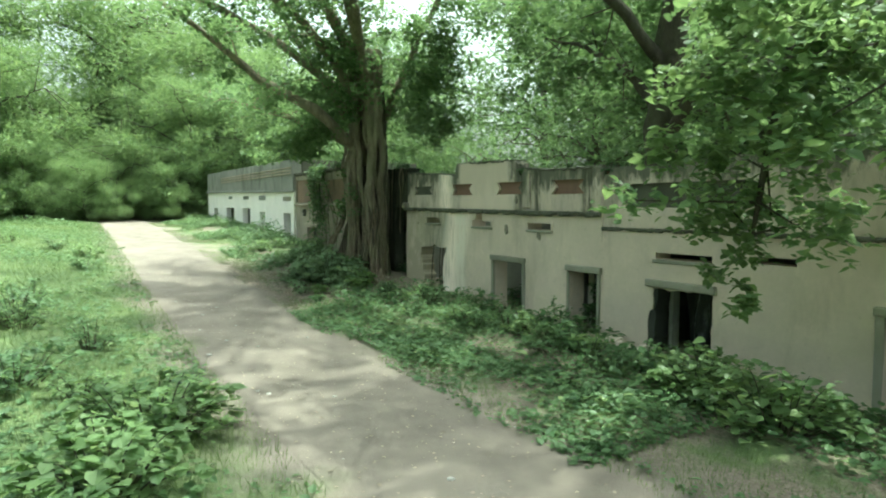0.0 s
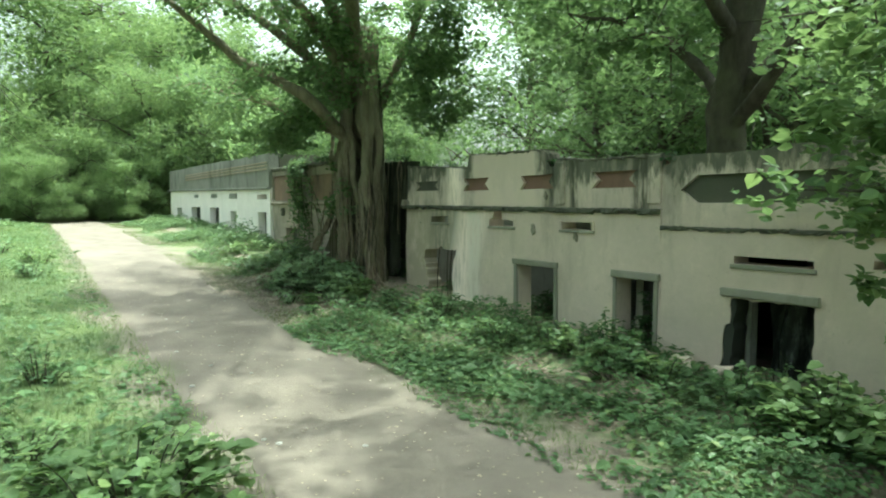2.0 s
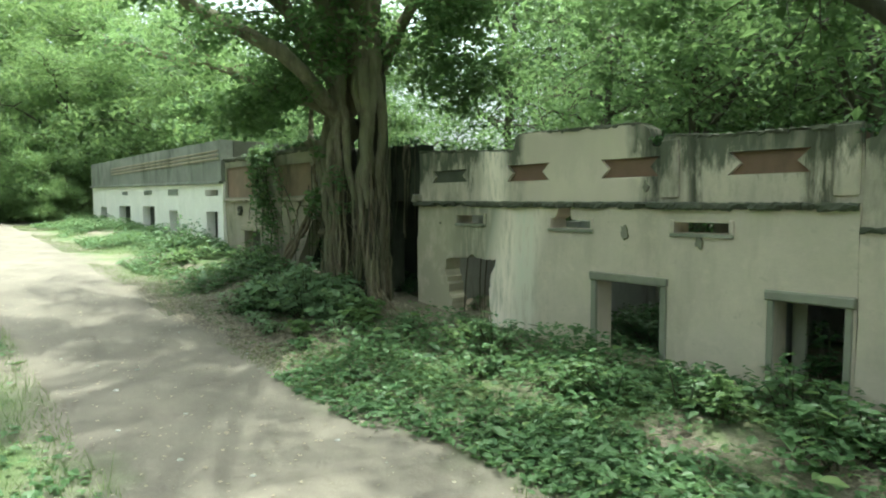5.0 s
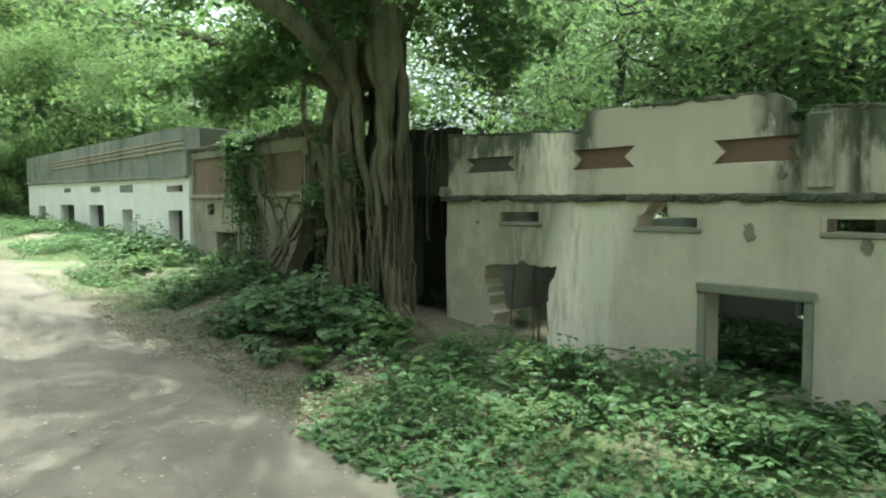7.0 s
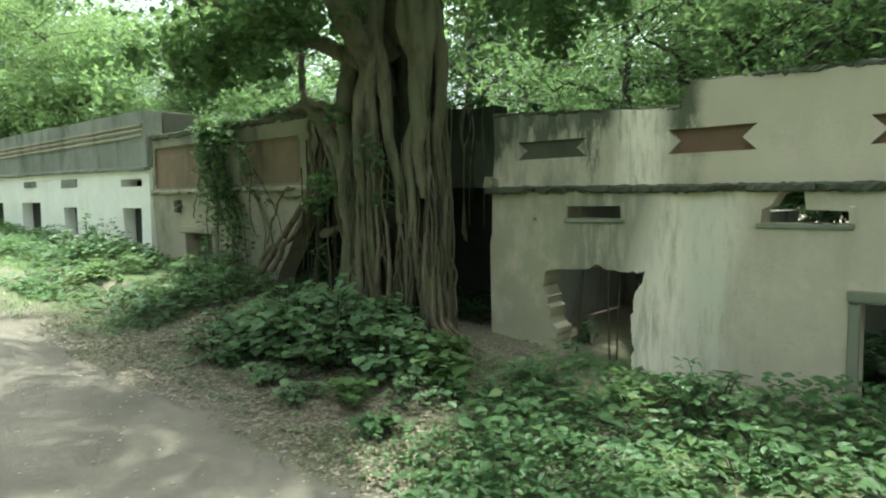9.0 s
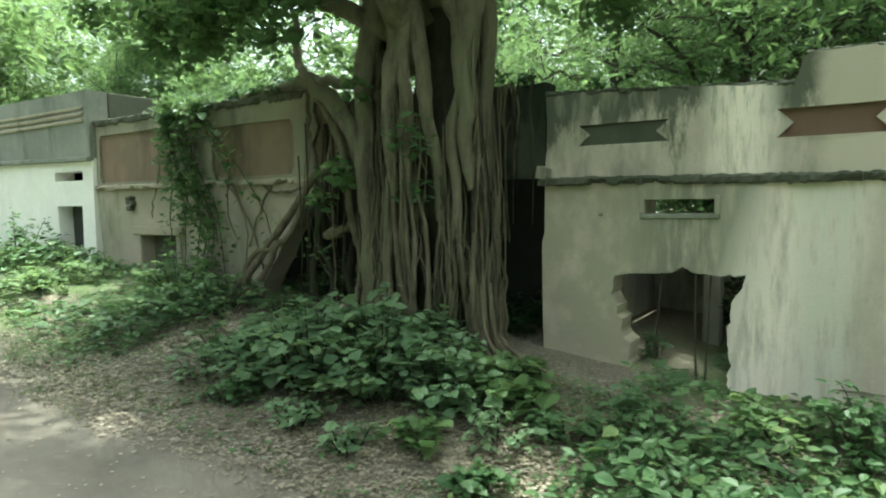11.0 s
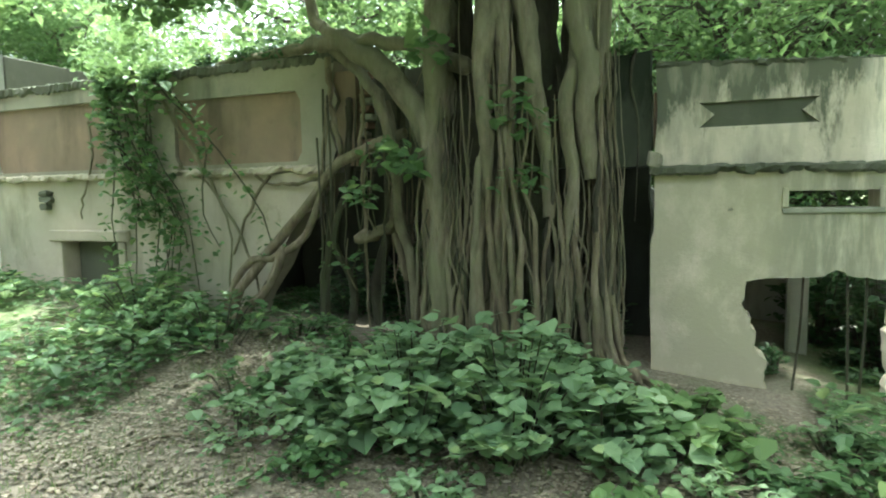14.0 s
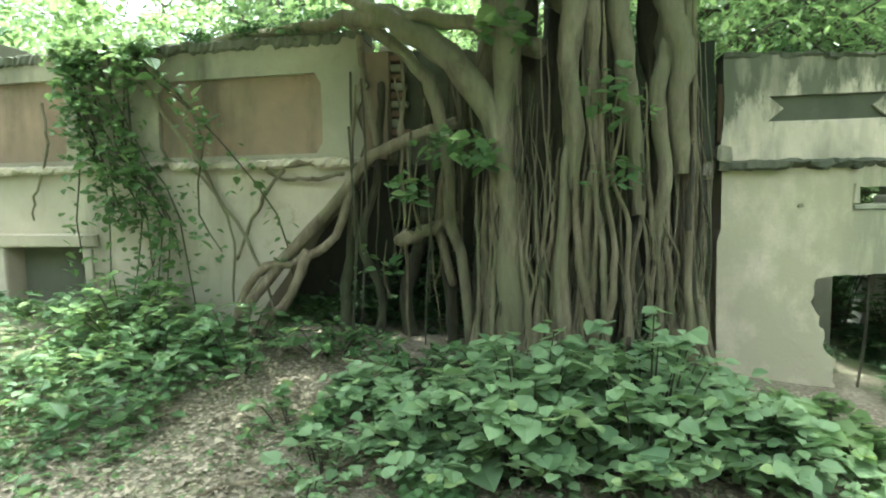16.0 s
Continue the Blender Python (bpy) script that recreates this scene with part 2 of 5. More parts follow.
def bark_material(name, a, b_, c_):
    m, t, b = material(name, 0.85)
    g = t.nodes.new("ShaderNodeNewGeometry")
    p = g.outputs["Position"]
    col = ramp(t, noise_of(t, p, 3.0, 8, 0.7, (2.5, 2.5, 0.6)), (0.3, a), (0.5, b_), (0.72, c_))
    col = mix(t, grey(t, g.outputs["Random Per Island"], 0, 1, 0, 0.4), col, a)
    col = mix(t, grey(t, noise_of(t, p, 1.6, 6, 0.7), 0.44, 0.6, 0, 0.65), col, tuple(0.45 * x + 0.55 * y for x, y in zip(b_, (0.13, 0.15, 0.075))))
    t.links.new(col, b.inputs["Base Color"])
    grain = times(t, noise_of(t, p, 16, 8, 0.75, (2.0, 2.0, 0.35)), times(t, noise_of(t, p, 60, 4, 0.7), 0.5), "ADD")
    bump(t, b, grain, 1.0, 0.04)
    return m


BARK = bark_material("fig_bark", (0.07, 0.056, 0.038), (0.225, 0.192, 0.135), (0.37, 0.325, 0.24))
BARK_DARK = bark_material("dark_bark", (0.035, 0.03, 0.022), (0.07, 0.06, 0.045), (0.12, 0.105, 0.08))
ROOT = bark_material("pale_root_bark", (0.08, 0.058, 0.04), (0.225, 0.178, 0.125), (0.42, 0.355, 0.265))


# ---- mesh tools ----
class Pile:
    """Gathers vertices and faces (triangles or quads) for one mesh."""

    def __init__(self):
        self.v, self.f, self.n = [], [], 0

    def add(self, verts, faces):
        verts = np.asarray(verts, float).reshape(-1, 3)
        self.v.append(verts)
        self.f.append((np.asarray(faces, int), self.n))
        self.n += len(verts)

    def mesh(self, name, mats, shift=(0, 0, 0), smooth=False):
        me = bpy.data.meshes.new(name)
        v = np.concatenate(self.v) - np.asarray(shift, float)
        loops = np.concatenate([(f + o).ravel() for f, o in self.f])
        sizes = np.concatenate([np.full(len(f), f.shape[1]) for f, o in self.f])
        me.vertices.add(len(v))
        me.vertices.foreach_set("co", v.ravel())
        me.loops.add(len(loops))
        me.loops.foreach_set("vertex_index", loops.astype(np.int32))
        me.polygons.add(len(sizes))
        me.polygons.foreach_set("loop_start", np.concatenate(([0], np.cumsum(sizes)[:-1])).astype(np.int32))
        me.polygons.foreach_set("use_smooth", np.full(len(sizes), smooth))
        me.materials.append(mats)
        me.update(calc_edges=True)
        me.validate()
        return me


def thing(name, at, label, category, group="", kind=""):
    """A top-level Empty at a place of the plan, to hang parts on."""
    ob = new(name)
    ob.location = Vector(to_world(at)[0])
    ob.empty_display_size = 0.2
    return tagged(ob, label, category, group, kind)


def root_of(ob):
    while ob.parent:
        ob = ob.parent
    return ob


def part(name, pile, mat, parent, label="", smooth=False):
    """One mesh object from a pile of world places, under a thing or a part."""
    ob = new(name, pile.mesh(name, mat, root_of(parent).location, smooth))
    ob.parent = parent
    return tagged(ob, label)


def lone(name, pile, mat, label="", category="", kind="", smooth=False, group=""):
    """A thing that is one mesh, with its origin at the foot of its middle."""
    v = np.concatenate(pile.v)
    at = np.array([(v[:, 0].min() + v[:, 0].max()) / 2, (v[:, 1].min() + v[:, 1].max()) / 2, v[:, 2].min()])
    ob = new(name, pile.mesh(name, mat, at, smooth))
    ob.location = Vector(at)
    return tagged(ob, label, category, group, kind)


def box(pile, u0, u1, v0, v1, z0, z1, wear=0.0, rng=None, cut=0.012):
    """A bevelled block in plan axes; wear roughens its corners."""
    bm = bmesh.new()
    bmesh.ops.create_cube(bm, size=1.0)
    for p in bm.verts:
        p.co = Vector(((u0 + u1) / 2 + p.co.x * (u1 - u0), (v0 + v1) / 2 + p.co.y * (v1 - v0), (z0 + z1) / 2 + p.co.z * (z1 - z0)))
    if cut:
        bmesh.ops.bevel(bm, geom=bm.edges[:], offset=min(cut, (u1 - u0) / 4, (v1 - v0) / 4, (z1 - z0) / 4), segments=1, affect="EDGES")
    bmesh.ops.triangulate(bm, faces=bm.faces[:])
    bm.verts.index_update()
    v = np.array([p.co[:] for p in bm.verts])
    if wear and rng is not None:
        v = v + rng.normal(0, wear, v.shape)
    f = np.array([[p.index for p in face.verts] for face in bm.faces])
    bm.free()
    pile.add(to_world(v), f)


def ledge(pile, u0, u1, v0, v1, z0, z1, rng, z_end=0.0, rough=0.012):
    """A weathered moulding along u: rounded, uneven, with chips out of its lower edge; z_end is its rise towards u1."""
    n = max(3, int((u1 - u0) / 0.035))
    us = np.linspace(u0, u1, n)
    c = min(0.25 * (z1 - z0), 0.02)
    prof = np.array([(v0 + c, z0), (v0, z0 + c), (v0, z1 - c), (v0 + c, z1), (v1, z1), (v1, z0)])
    k = len(prof)
    q = np.repeat(prof[None], n, 0)
    slow = np.convolve(rng.normal(0, 1, n + 24), np.ones(25) / 5, "valid")
    q[:, :4, 0] += rough * (0.8 * slow[:, None] + 0.6 * rng.normal(0, 1, (n, 4)))
    q[:, :4, 1] += rough * 0.5 * rng.normal(0, 1, (n, 4))
    chip = np.convolve(rng.uniform(0, 1, n + 4) > 0.93, np.ones(5) / 2, "valid").clip(0, 1)
    q[:, 0, 1] += chip * 0.45 * (z1 - z0)
    q[:, 1, 1] += chip * 0.45 * (z1 - z0)
    q[:, :2, 0] += (chip * 0.4 * min(0.08, v1 - v0))[:, None]
    q[:, :, 1] += (z_end * (us - u0) / max(u1 - u0, 1e-6))[:, None]
    p = np.concatenate([np.repeat(us, k)[:, None], q.reshape(-1, 2)], 1)
    i, j = np.meshgrid(np.arange(n - 1), np.arange(k), indexing="ij")
    a, b = i * k + j, i * k + (j + 1) % k
    w = to_world(p)
    pile.add(w, np.stack([a, b, b + k, a + k], -1).reshape(-1, 4))
    end = np.array([(0, 1, 2, 3), (0, 3, 4, 5)])
    pile.add(w, np.concatenate([end[:, ::-1], end + (n - 1) * k]))


def inside(poly, p):
    """Which points of p (n, 2) lie in the polygon."""
    x, y, hit = p[:, 0], p[:, 1], np.zeros(len(p), bool)
    q = np.asarray(poly, float)
    for (ax, ay), (bx, by) in zip(q, np.roll(q, -1, 0)):
        cross = (ay > y) != (by > y)
        with np.errstate(divide="ignore", invalid="ignore"):
            hit ^= cross & (x < (bx - ax) * (y - ay) / (by - ay + 1e-12) + ax)
    return hit


def rough_line(points, step=0.12, amount=0.02, rng=None):
    """A closed outline with ragged edges."""
    out, q = [], [Vector(p) for p in points]
    for a, b in zip(q, q[1:] + q[:1]):
        n = max(1, int((b - a).length / step))
        for i in range(n):
            p = a.lerp(b, i / n)
            if i and rng is not None:
                p = p + Vector(rng.normal(0, amount, 2))
            out.append((p.x, p.y))
    return out


def slab(pile, outline, holes=(), v0=0.0, thick=0.35, wave=0.012, grid=0.3, seed=1):
    """An upright wall: its front outline in (u, z), its holes, and its thickness behind v0."""
    from mathutils.geometry import delaunay_2d_cdt
    rng = np.random.default_rng(seed)
    pts, edges = [], []
    for loop in (outline, *holes):
        n0 = len(pts)
        pts += [Vector(p) for p in loop]
        edges += [(n0 + i, n0 + (i + 1) % len(loop)) for i in range(len(loop))]
    o = np.asarray(outline, float)
    gu, gz = np.meshgrid(np.arange(o[:, 0].min() + grid / 2, o[:, 0].max(), grid), np.arange(o[:, 1].min() + grid / 2, o[:, 1].max(), grid))
    g = np.stack([gu.ravel(), gz.ravel()], 1) + rng.uniform(-0.08, 0.08, (gu.size, 2))
    keep = inside(outline, g)
    for h in holes:
        keep &= ~inside(h, g)
    pts += [Vector(p) for p in g[keep]]
    verts, _, faces, *_ = delaunay_2d_cdt(pts, edges, [], 0, 1e-5)
    p = np.array([x[:] for x in verts])
    f = np.array(faces)
    mid = p[f].mean(1)
    ok = inside(outline, mid)
    for h in holes:
        ok &= ~inside(h, mid)
    f = f[ok]
    n = len(p)
    w = wave * (np.sin(2.1 * p[:, 0] + seed) * np.sin(1.7 * p[:, 1] + 2 * seed) + 0.6 * np.sin(5.3 * p[:, 0] + 3.1 * p[:, 1]))
    front = np.stack([p[:, 0], v0 + w, p[:, 1]], 1)
    back = np.stack([p[:, 0], np.full(n, v0 + thick), p[:, 1]], 1)
    count = {}
    for tri in f:
        for a, b in ((0, 1), (1, 2), (2, 0)):
            count.setdefault(tuple(sorted((tri[a], tri[b]))), []).append((tri[a], tri[b]))
    rim = [e[0] for e in count.values() if len(e) == 1]
    side = np.array([t for a, b in rim for t in ((b, a, a + n), (b, a + n, b + n))])
    pile.add(to_world(np.concatenate([front, back])), np.concatenate([f, f[:, ::-1] + n, side]))


def ring(axis, r, sides):
    """The directions of a tube's cross-section round an axis."""
    a = np.asarray(axis, float)
    a = a / (np.linalg.norm(a) + 1e-9)
    h = np.array([1.0, 0, 0]) if abs(a[0]) < 0.8 else np.array([0, 1.0, 0])
    x = np.cross(a, h)
    x /= np.linalg.norm(x)
    y = np.cross(a, x)
    k = np.arange(sides) * 2 * np.pi / sides
    return np.cos(k)[:, None] * x + np.sin(k)[:, None] * y


def smooth_path(points, n):
    """A Catmull-Rom line through points."""
    p = np.asarray(points, float)
    p = np.concatenate([[2 * p[0] - p[1]], p, [2 * p[-1] - p[-2]]])
    out = []
    for s in np.linspace(0, len(p) - 3 - 1e-6, n):
        i, t = int(s), s - int(s)
        a, b, c, d = p[i:i + 4]
        out.append(0.5 * (2 * b + (c - a) * t + (2 * a - 5 * b + 4 * c - d) * t * t + (3 * b - a - 3 * c + d) * t ** 3))
    return np.array(out)


def tube(pile, points, r0, r1, sides=7, n=12, wob=0.0, rng=None):
    """A tapered limb along world points."""
    c = smooth_path(points, n)
    if wob and rng is not None:
        c[1:-1] += rng.normal(0, wob, c[1:-1].shape)
    d = np.gradient(c, axis=0)
    radii = np.linspace(r0, r1, n)
    rows = []
    lump = 1 + (rng.uniform(-0.18, 0.18, (n, sides)) if rng is not None else np.zeros((n, sides)))
    base = ring(d.mean(0), 1, sides)
    for i in range(n):
        a = d[i] / (np.linalg.norm(d[i]) + 1e-9)
        q = base - (base @ a)[:, None] * a
        q /= np.linalg.norm(q, axis=1)[:, None] + 1e-9
        rows.append(c[i] + q * (radii[i] * lump[i])[:, None])
    way = (c[-1] - c[-2]) / (np.linalg.norm(c[-1] - c[-2]) + 1e-9)
    rows.append(c[-1] + (rows[-1] - c[-1]) * 0.55 + way * radii[-1] * 0.6)
    rows.append(c[-1] + (rows[-2] - c[-1]) * 0.05 + way * radii[-1] * 0.8)
    n += 2
    v = np.concatenate(rows)
    i, j = np.meshgrid(np.arange(n - 1), np.arange(sides), indexing="ij")
    a, b = i * sides + j, i * sides + (j + 1) % sides
    pile.add(v, np.stack([a, b, b + sides, a + sides], -1).reshape(-1, 4))


LEAF_T = np.array([(0, 0, 0), (-0.33, 0.28, 0.07), (-0.29, 0.62, 0.05), (0, 1.0, -0.08), (0.29, 0.62, 0.05), (0.33, 0.28, 0.07)])
LEAF_F = np.array([(0, 5, 4, 3), (0, 3, 2, 1)])
BROAD_T = np.array([(0, 0, 0), (-0.48, 0.12, 0.06), (-0.46, 0.55, 0.05), (0, 1.0, -0.1), (0.46, 0.55, 0.05), (0.48, 0.12, 0.06)])
THIN_T = np.array([(0, 0, 0), (-0.2, 0.45, 0.05), (0, 1.0, -0.1), (0.2, 0.45, 0.05)])
THIN_F = np.array([(0, 3, 2, 1)])


def leaves(pile, at, size, rng, shape="leaf", up=0.6, aim=None, vary=0.3):
    """Leaves at world places, lying roughly flat (up near 1) or any way (up 0)."""
    at = np.asarray(at, float)
    n = len(at)
    tpl, fc = {"leaf": (LEAF_T, LEAF_F), "broad": (BROAD_T, LEAF_F), "thin": (THIN_T, THIN_F)}[shape]
    nor = rng.normal(0, 1, (n, 3))
    nor /= np.linalg.norm(nor, axis=1)[:, None]
    nor[:, 2] = np.abs(nor[:, 2])
    nor = nor * (1 - up) + np.array([0, 0, up])
    nor /= np.linalg.norm(nor, axis=1)[:, None]
    d = rng.normal(0, 1, (n, 3)) if aim is None else np.asarray(aim, float) + rng.normal(0, 0.35, (n, 3))
    d -= (d * nor).sum(1)[:, None] * nor
    d /= np.linalg.norm(d, axis=1)[:, None] + 1e-9
    x = np.cross(d, nor)
    s = size * np.exp(rng.normal(0, vary, n))
    v = at[:, None, :] + s[:, None, None] * (tpl[None, :, 0, None] * x[:, None] + tpl[None, :, 1, None] * d[:, None] + tpl[None, :, 2, None] * nor[:, None])
    k = len(tpl)
    f = (np.arange(n)[:, None, None] * k + fc[None]).reshape(-1, fc.shape[1])
    pile.add(v.reshape(-1, 3), f)


def clumps(centres, radius, count, rng, squash=0.7):
    """Places for leaves in uneven clumps round the centres."""
    centres = np.asarray(centres, float)
    p = np.repeat(centres, count, 0)
    q = rng.normal(0, 1, p.shape)
    q /= np.linalg.norm(q, axis=1)[:, None]
    r = np.repeat(radius * rng.uniform(0.6, 1.25, len(centres)), count) * rng.uniform(0, 1, len(p)) ** 0.45
    q *= r[:, None]
    q[:, 2] *= squash
    return p + q


# ---- ground and road ----
def sheet(us, vs, lift=0.0):
    U_, V_ = np.meshgrid(us, vs, indexing="ij")
    p = np.stack([U_.ravel(), V_.ravel(), (height(U_, V_) + lift).ravel()], 1)
    m = len(vs)
    i, j = np.meshgrid(np.arange(len(us) - 1), np.arange(m - 1), indexing="ij")
    a = i * m + j
    pile = Pile()
    pile.add(to_world(p), np.stack([a, a + m, a + m + 1, a + 1], -1).reshape(-1, 4))
    return pile


_us = np.concatenate([[-900, -400, -200, -120, -80], np.arange(-60, -24, 2.0), np.arange(-24, 18, 0.22), np.arange(18, 40, 2.0), [60, 100, 200, 400, 900]])
_vs = np.concatenate([[-900, -400, -200, -100, -60, -40], np.arange(-30, -9, 1.5), np.arange(-9, 0.4, 0.2), np.arange(0.4, 12, 1.0), [15, 25, 40, 80, 160, 400, 900]])
lone("ground", sheet(_us, _vs), EARTH, "uneven earth with grass, moss and leaf litter", "ground", "structure", True)
_road = sheet(np.concatenate([np.arange(-60, -24, 2.0), np.arange(-24, 30, 0.22)]), np.arange(-5.95, -3.35, 0.2), 0.006)
lone("road", _road, EARTH, "trodden pale dirt track between grass verges", "road", "structure", True)

# ---- the cream building ----
W = np.random.default_rng(5)


def quad_hole(u0, u1, z0, z1, ragged=0.0):
    q = [(u0, z0), (u1, z0), (u1, z1), (u0, z1)]
    return rough_line(q, 0.12, ragged, W) if ragged else rough_line(q, 0.4)


def ribbon(u0, u1, z0, z1, notch=0.12):
    """A swallow-tailed plaque outline."""
    m = (z0 + z1) / 2
    return [(u0, z0), (u1, z0), (u1 - notch, m), (u1, z1), (u0, z1), (u0 + notch, m)]


house = thing("cream_house", (3.5, 0.2, 0.0), "ruined single-storey house with stained cream plaster and a broken parapet", "building")
BROKEN = [(0.92, -0.6), (0.93, 0.25), (0.86, 0.3), (0.80, 0.62), (0.72, 0.74), (0.76, 0.93), (1.0, 0.97), (1.25, 0.98), (1.42, 1.05), (1.6, 0.99), (1.8, 0.98), (1.98, 1.0), (1.95, 0.88), (1.86, 0.74),
          (1.83, 0.45), (1.85, 0.2), (1.82, -0.6)]
vents = [(1.06, 1.70, 1.56, 1.70), (3.10, 3.80, 1.53, 1.66), (5.03, 5.71, 1.52, 1.65)]
holes = [rough_line(BROKEN, 0.045, 0.014, W), quad_hole(3.91, 4.86, -0.25, 0.84), quad_hole(6.22, 6.96, -0.6, 0.82)]
holes += [quad_hole(*vents[0]), [(3.10, 1.53), (3.80, 1.53), (3.80, 1.645), (3.47, 1.66), (3.45, 1.82), (3.36, 1.85), (3.24, 1.81), (3.18, 1.70), (3.10, 1.66)], quad_hole(*vents[2])]
p = Pile()
slab(p, rough_line([(0, -0.8), (7.0, -0.8), (7.0, 1.86), (0.0, 1.92), (0.0, 1.35), (-0.03, 1.25)], 0.3, 0.004, W), holes, 0.0, 0.35, 0.012, 0.3, 2)
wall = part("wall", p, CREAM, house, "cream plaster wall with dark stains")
ribs = [ribbon(0.36, 1.27, 2.26, 2.47), ribbon(2.19, 3.04, 2.23, 2.48, 0.13), ribbon(3.93, 4.79, 2.22, 2.47), ribbon(5.66, 6.53, 2.20, 2.46, 0.14)]
top = [(0, 1.92), (7.0, 1.86), (7.0, 2.66), (6.75, 2.64), (6.2, 2.65), (5.6, 2.66), (5.1, 2.68), (4.86, 2.71), (4.80, 2.58), (4.70, 2.60), (4.66, 2.72), (4.63, 2.83), (4.54, 2.89), (4.2, 2.905),
       (3.3, 2.92), (2.45, 2.94), (2.38, 2.90), (2.33, 2.70), (1.9, 2.71), (1.23, 2.76), (0.6, 2.79), (0.0, 2.83)]
p = Pile()
slab(p, rough_line(top, 0.16, 0.008, W), ribs, 0.03, 0.30, 0.01, 0.25, 3)
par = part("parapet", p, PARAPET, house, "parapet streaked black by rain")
p = Pile()
box(p, -0.02, 7.0, 0.09, 0.2, 2.1, 2.6)
part("plaque_backing", p, RUST, par, "faded red recessed plaques")
p = Pile()
box(p, 0.3, 1.33, 0.075, 0.088, 2.2, 2.52, 0.0, W, 0.0)
part("plaque_backing", p, MOSSY, par, "blackened recessed plaque")
# blackened coping stones along the broken top
for u0, u1, z0, z1 in ((0.0, 0.8, 2.83, 2.785), (0.805, 1.6, 2.785, 2.735), (1.605, 2.32, 2.735, 2.70), (2.40, 3.1, 2.935, 2.925), (3.105, 3.8, 2.925, 2.915), (3.805, 4.5, 2.915, 2.895), (4.88, 5.6, 2.71, 2.66), (5.605, 6.3, 2.66, 2.65), (6.305, 6.98, 2.65, 2.655)):
    p = Pile()
    ledge(p, u0, u1, 0.012, 0.35, z0 - 0.03, z0 + 0.022, W, z1 - z0)
    part("coping", p, MOSSY, house, "blackened coping stone")
# string course, in broken lengths
_u = -0.04
while _u < 6.98:
    w = min(float(W.uniform(0.5, 1.2)), 7.0 - _u)
    p = Pile()
    zc = 1.93 - 0.01 * _u
    ledge(p, _u, _u + w - 0.004, -0.08 + W.uniform(-0.02, 0.015), 0.06, zc - 0.075, zc + 0.012, W, -0.01 * w)
    part("string_course", p, MOSSY, house, "blackened moulding")
    _u += w
# pilaster strips on the parapet
for u0, u1 in ((4.84, 5.06), (6.75, 6.98)):
    p = Pile()
    box(p, u0, u1, -0.008, 0.05, 1.95, 2.66, 0.004, W, 0.01)
    part("pilaster", p, PARAPET, house)


def surround(parent, *args, **kw):
    """The raised surround of an opening: a lintel that carries two jambs."""
    u0, u1, z0, z1 = args
    lintel, side, ears = kw.get("lintel", 0.11), kw.get("side", 0.09), kw.get("ears", 0.1)
    mat, v0 = kw.get("mat", STONE), kw.get("v0", 0.0)
    p = Pile()
    box(p, u0 - ears, u1 + ears, v0 - 0.05, v0 + 0.08, z1, z1 + lintel, 0.005, W, 0.015)
    lin = part("lintel", p, mat, parent, "bare cement lintel")
    for a, b in ((u0 - side, u0), (u1, u1 + side)):
        p = Pile()
        box(p, a, b, v0 - 0.022, v0 + 0.03, z0, z1 - 0.004, 0.003, W, 0.01)
        part("jamb", p, mat, lin)
    return lin


surround(house, 3.91, 4.86, -0.35, 0.84)
surround(house, 6.22, 6.90, -0.5, 0.82, side=0.07)
for a, b, c, d in vents:
    p = Pile()
    box(p, a - 0.05, b + 0.05, -0.03, 0.03, c - 0.05, c, 0.003, W, 0.01)
    sill = part("vent_sill", p, STONE, house)
    for e, f_ in ((a - 0.05, a), (b, b + 0.05)):
        p = Pile()
        box(p, e, f_, -0.02, 0.02, c, d + 0.03, 0.003, W, 0.008)
        part("vent_jamb", p, CREAM, sill)
p = Pile()
box(p, 1.3, 1.5, 1.7, 1.95, -0.5, 1.5, 0.01, W, 0.02)
part("inner_pillar", p, GREYWALL, house, "grey plastered inner pillar")
# fallen bars in the broken opening
for uu, lean in ((1.12, 0.06), (1.55, -0.02), (1.62, 0.03)):
    p = Pile()
    tube(p, to_world([(uu, 0.1, -0.2), (uu + lean, 0.08, 0.5), (uu + lean * 1.4, 0.12, 1.02)]), 0.012, 0.010, 6, 6)
    part("iron_bar", p, BARK_DARK, house, "rusty iron bar")

p = Pile()
box(p, -0.06, 0.06, -0.12, 0.1, 1.93, 2.06, 0.008, W, 0.02)
part("corner_stone", p, DIRTY, house, "projecting corner stone")

# spots where the render has dropped off
for uu, zz, a, b in ((4.33, 1.5, 0.07, 0.11), (0.62, 1.55, 0.025, 0.025), (5.36, 1.42, 0.05, 0.09), (4.62, 2.1, 0.05, 0.07), (2.9, 0.05, 0.22, 0.015)):
    p = Pile()
    ang = np.linspace(0, 2 * np.pi, 17)[:-1]
    slab(p, [(uu + a * math.cos(q) * W.uniform(0.4, 1.2), zz + b * math.sin(q) * W.uniform(0.4, 1.2)) for q in ang], [], -0.022 if zz < 2 else 0.006, 0.06, 0.0, 0.3, 20)
    part("bare_patch", p, DIRTY, house, "dark spot of bare masonry")

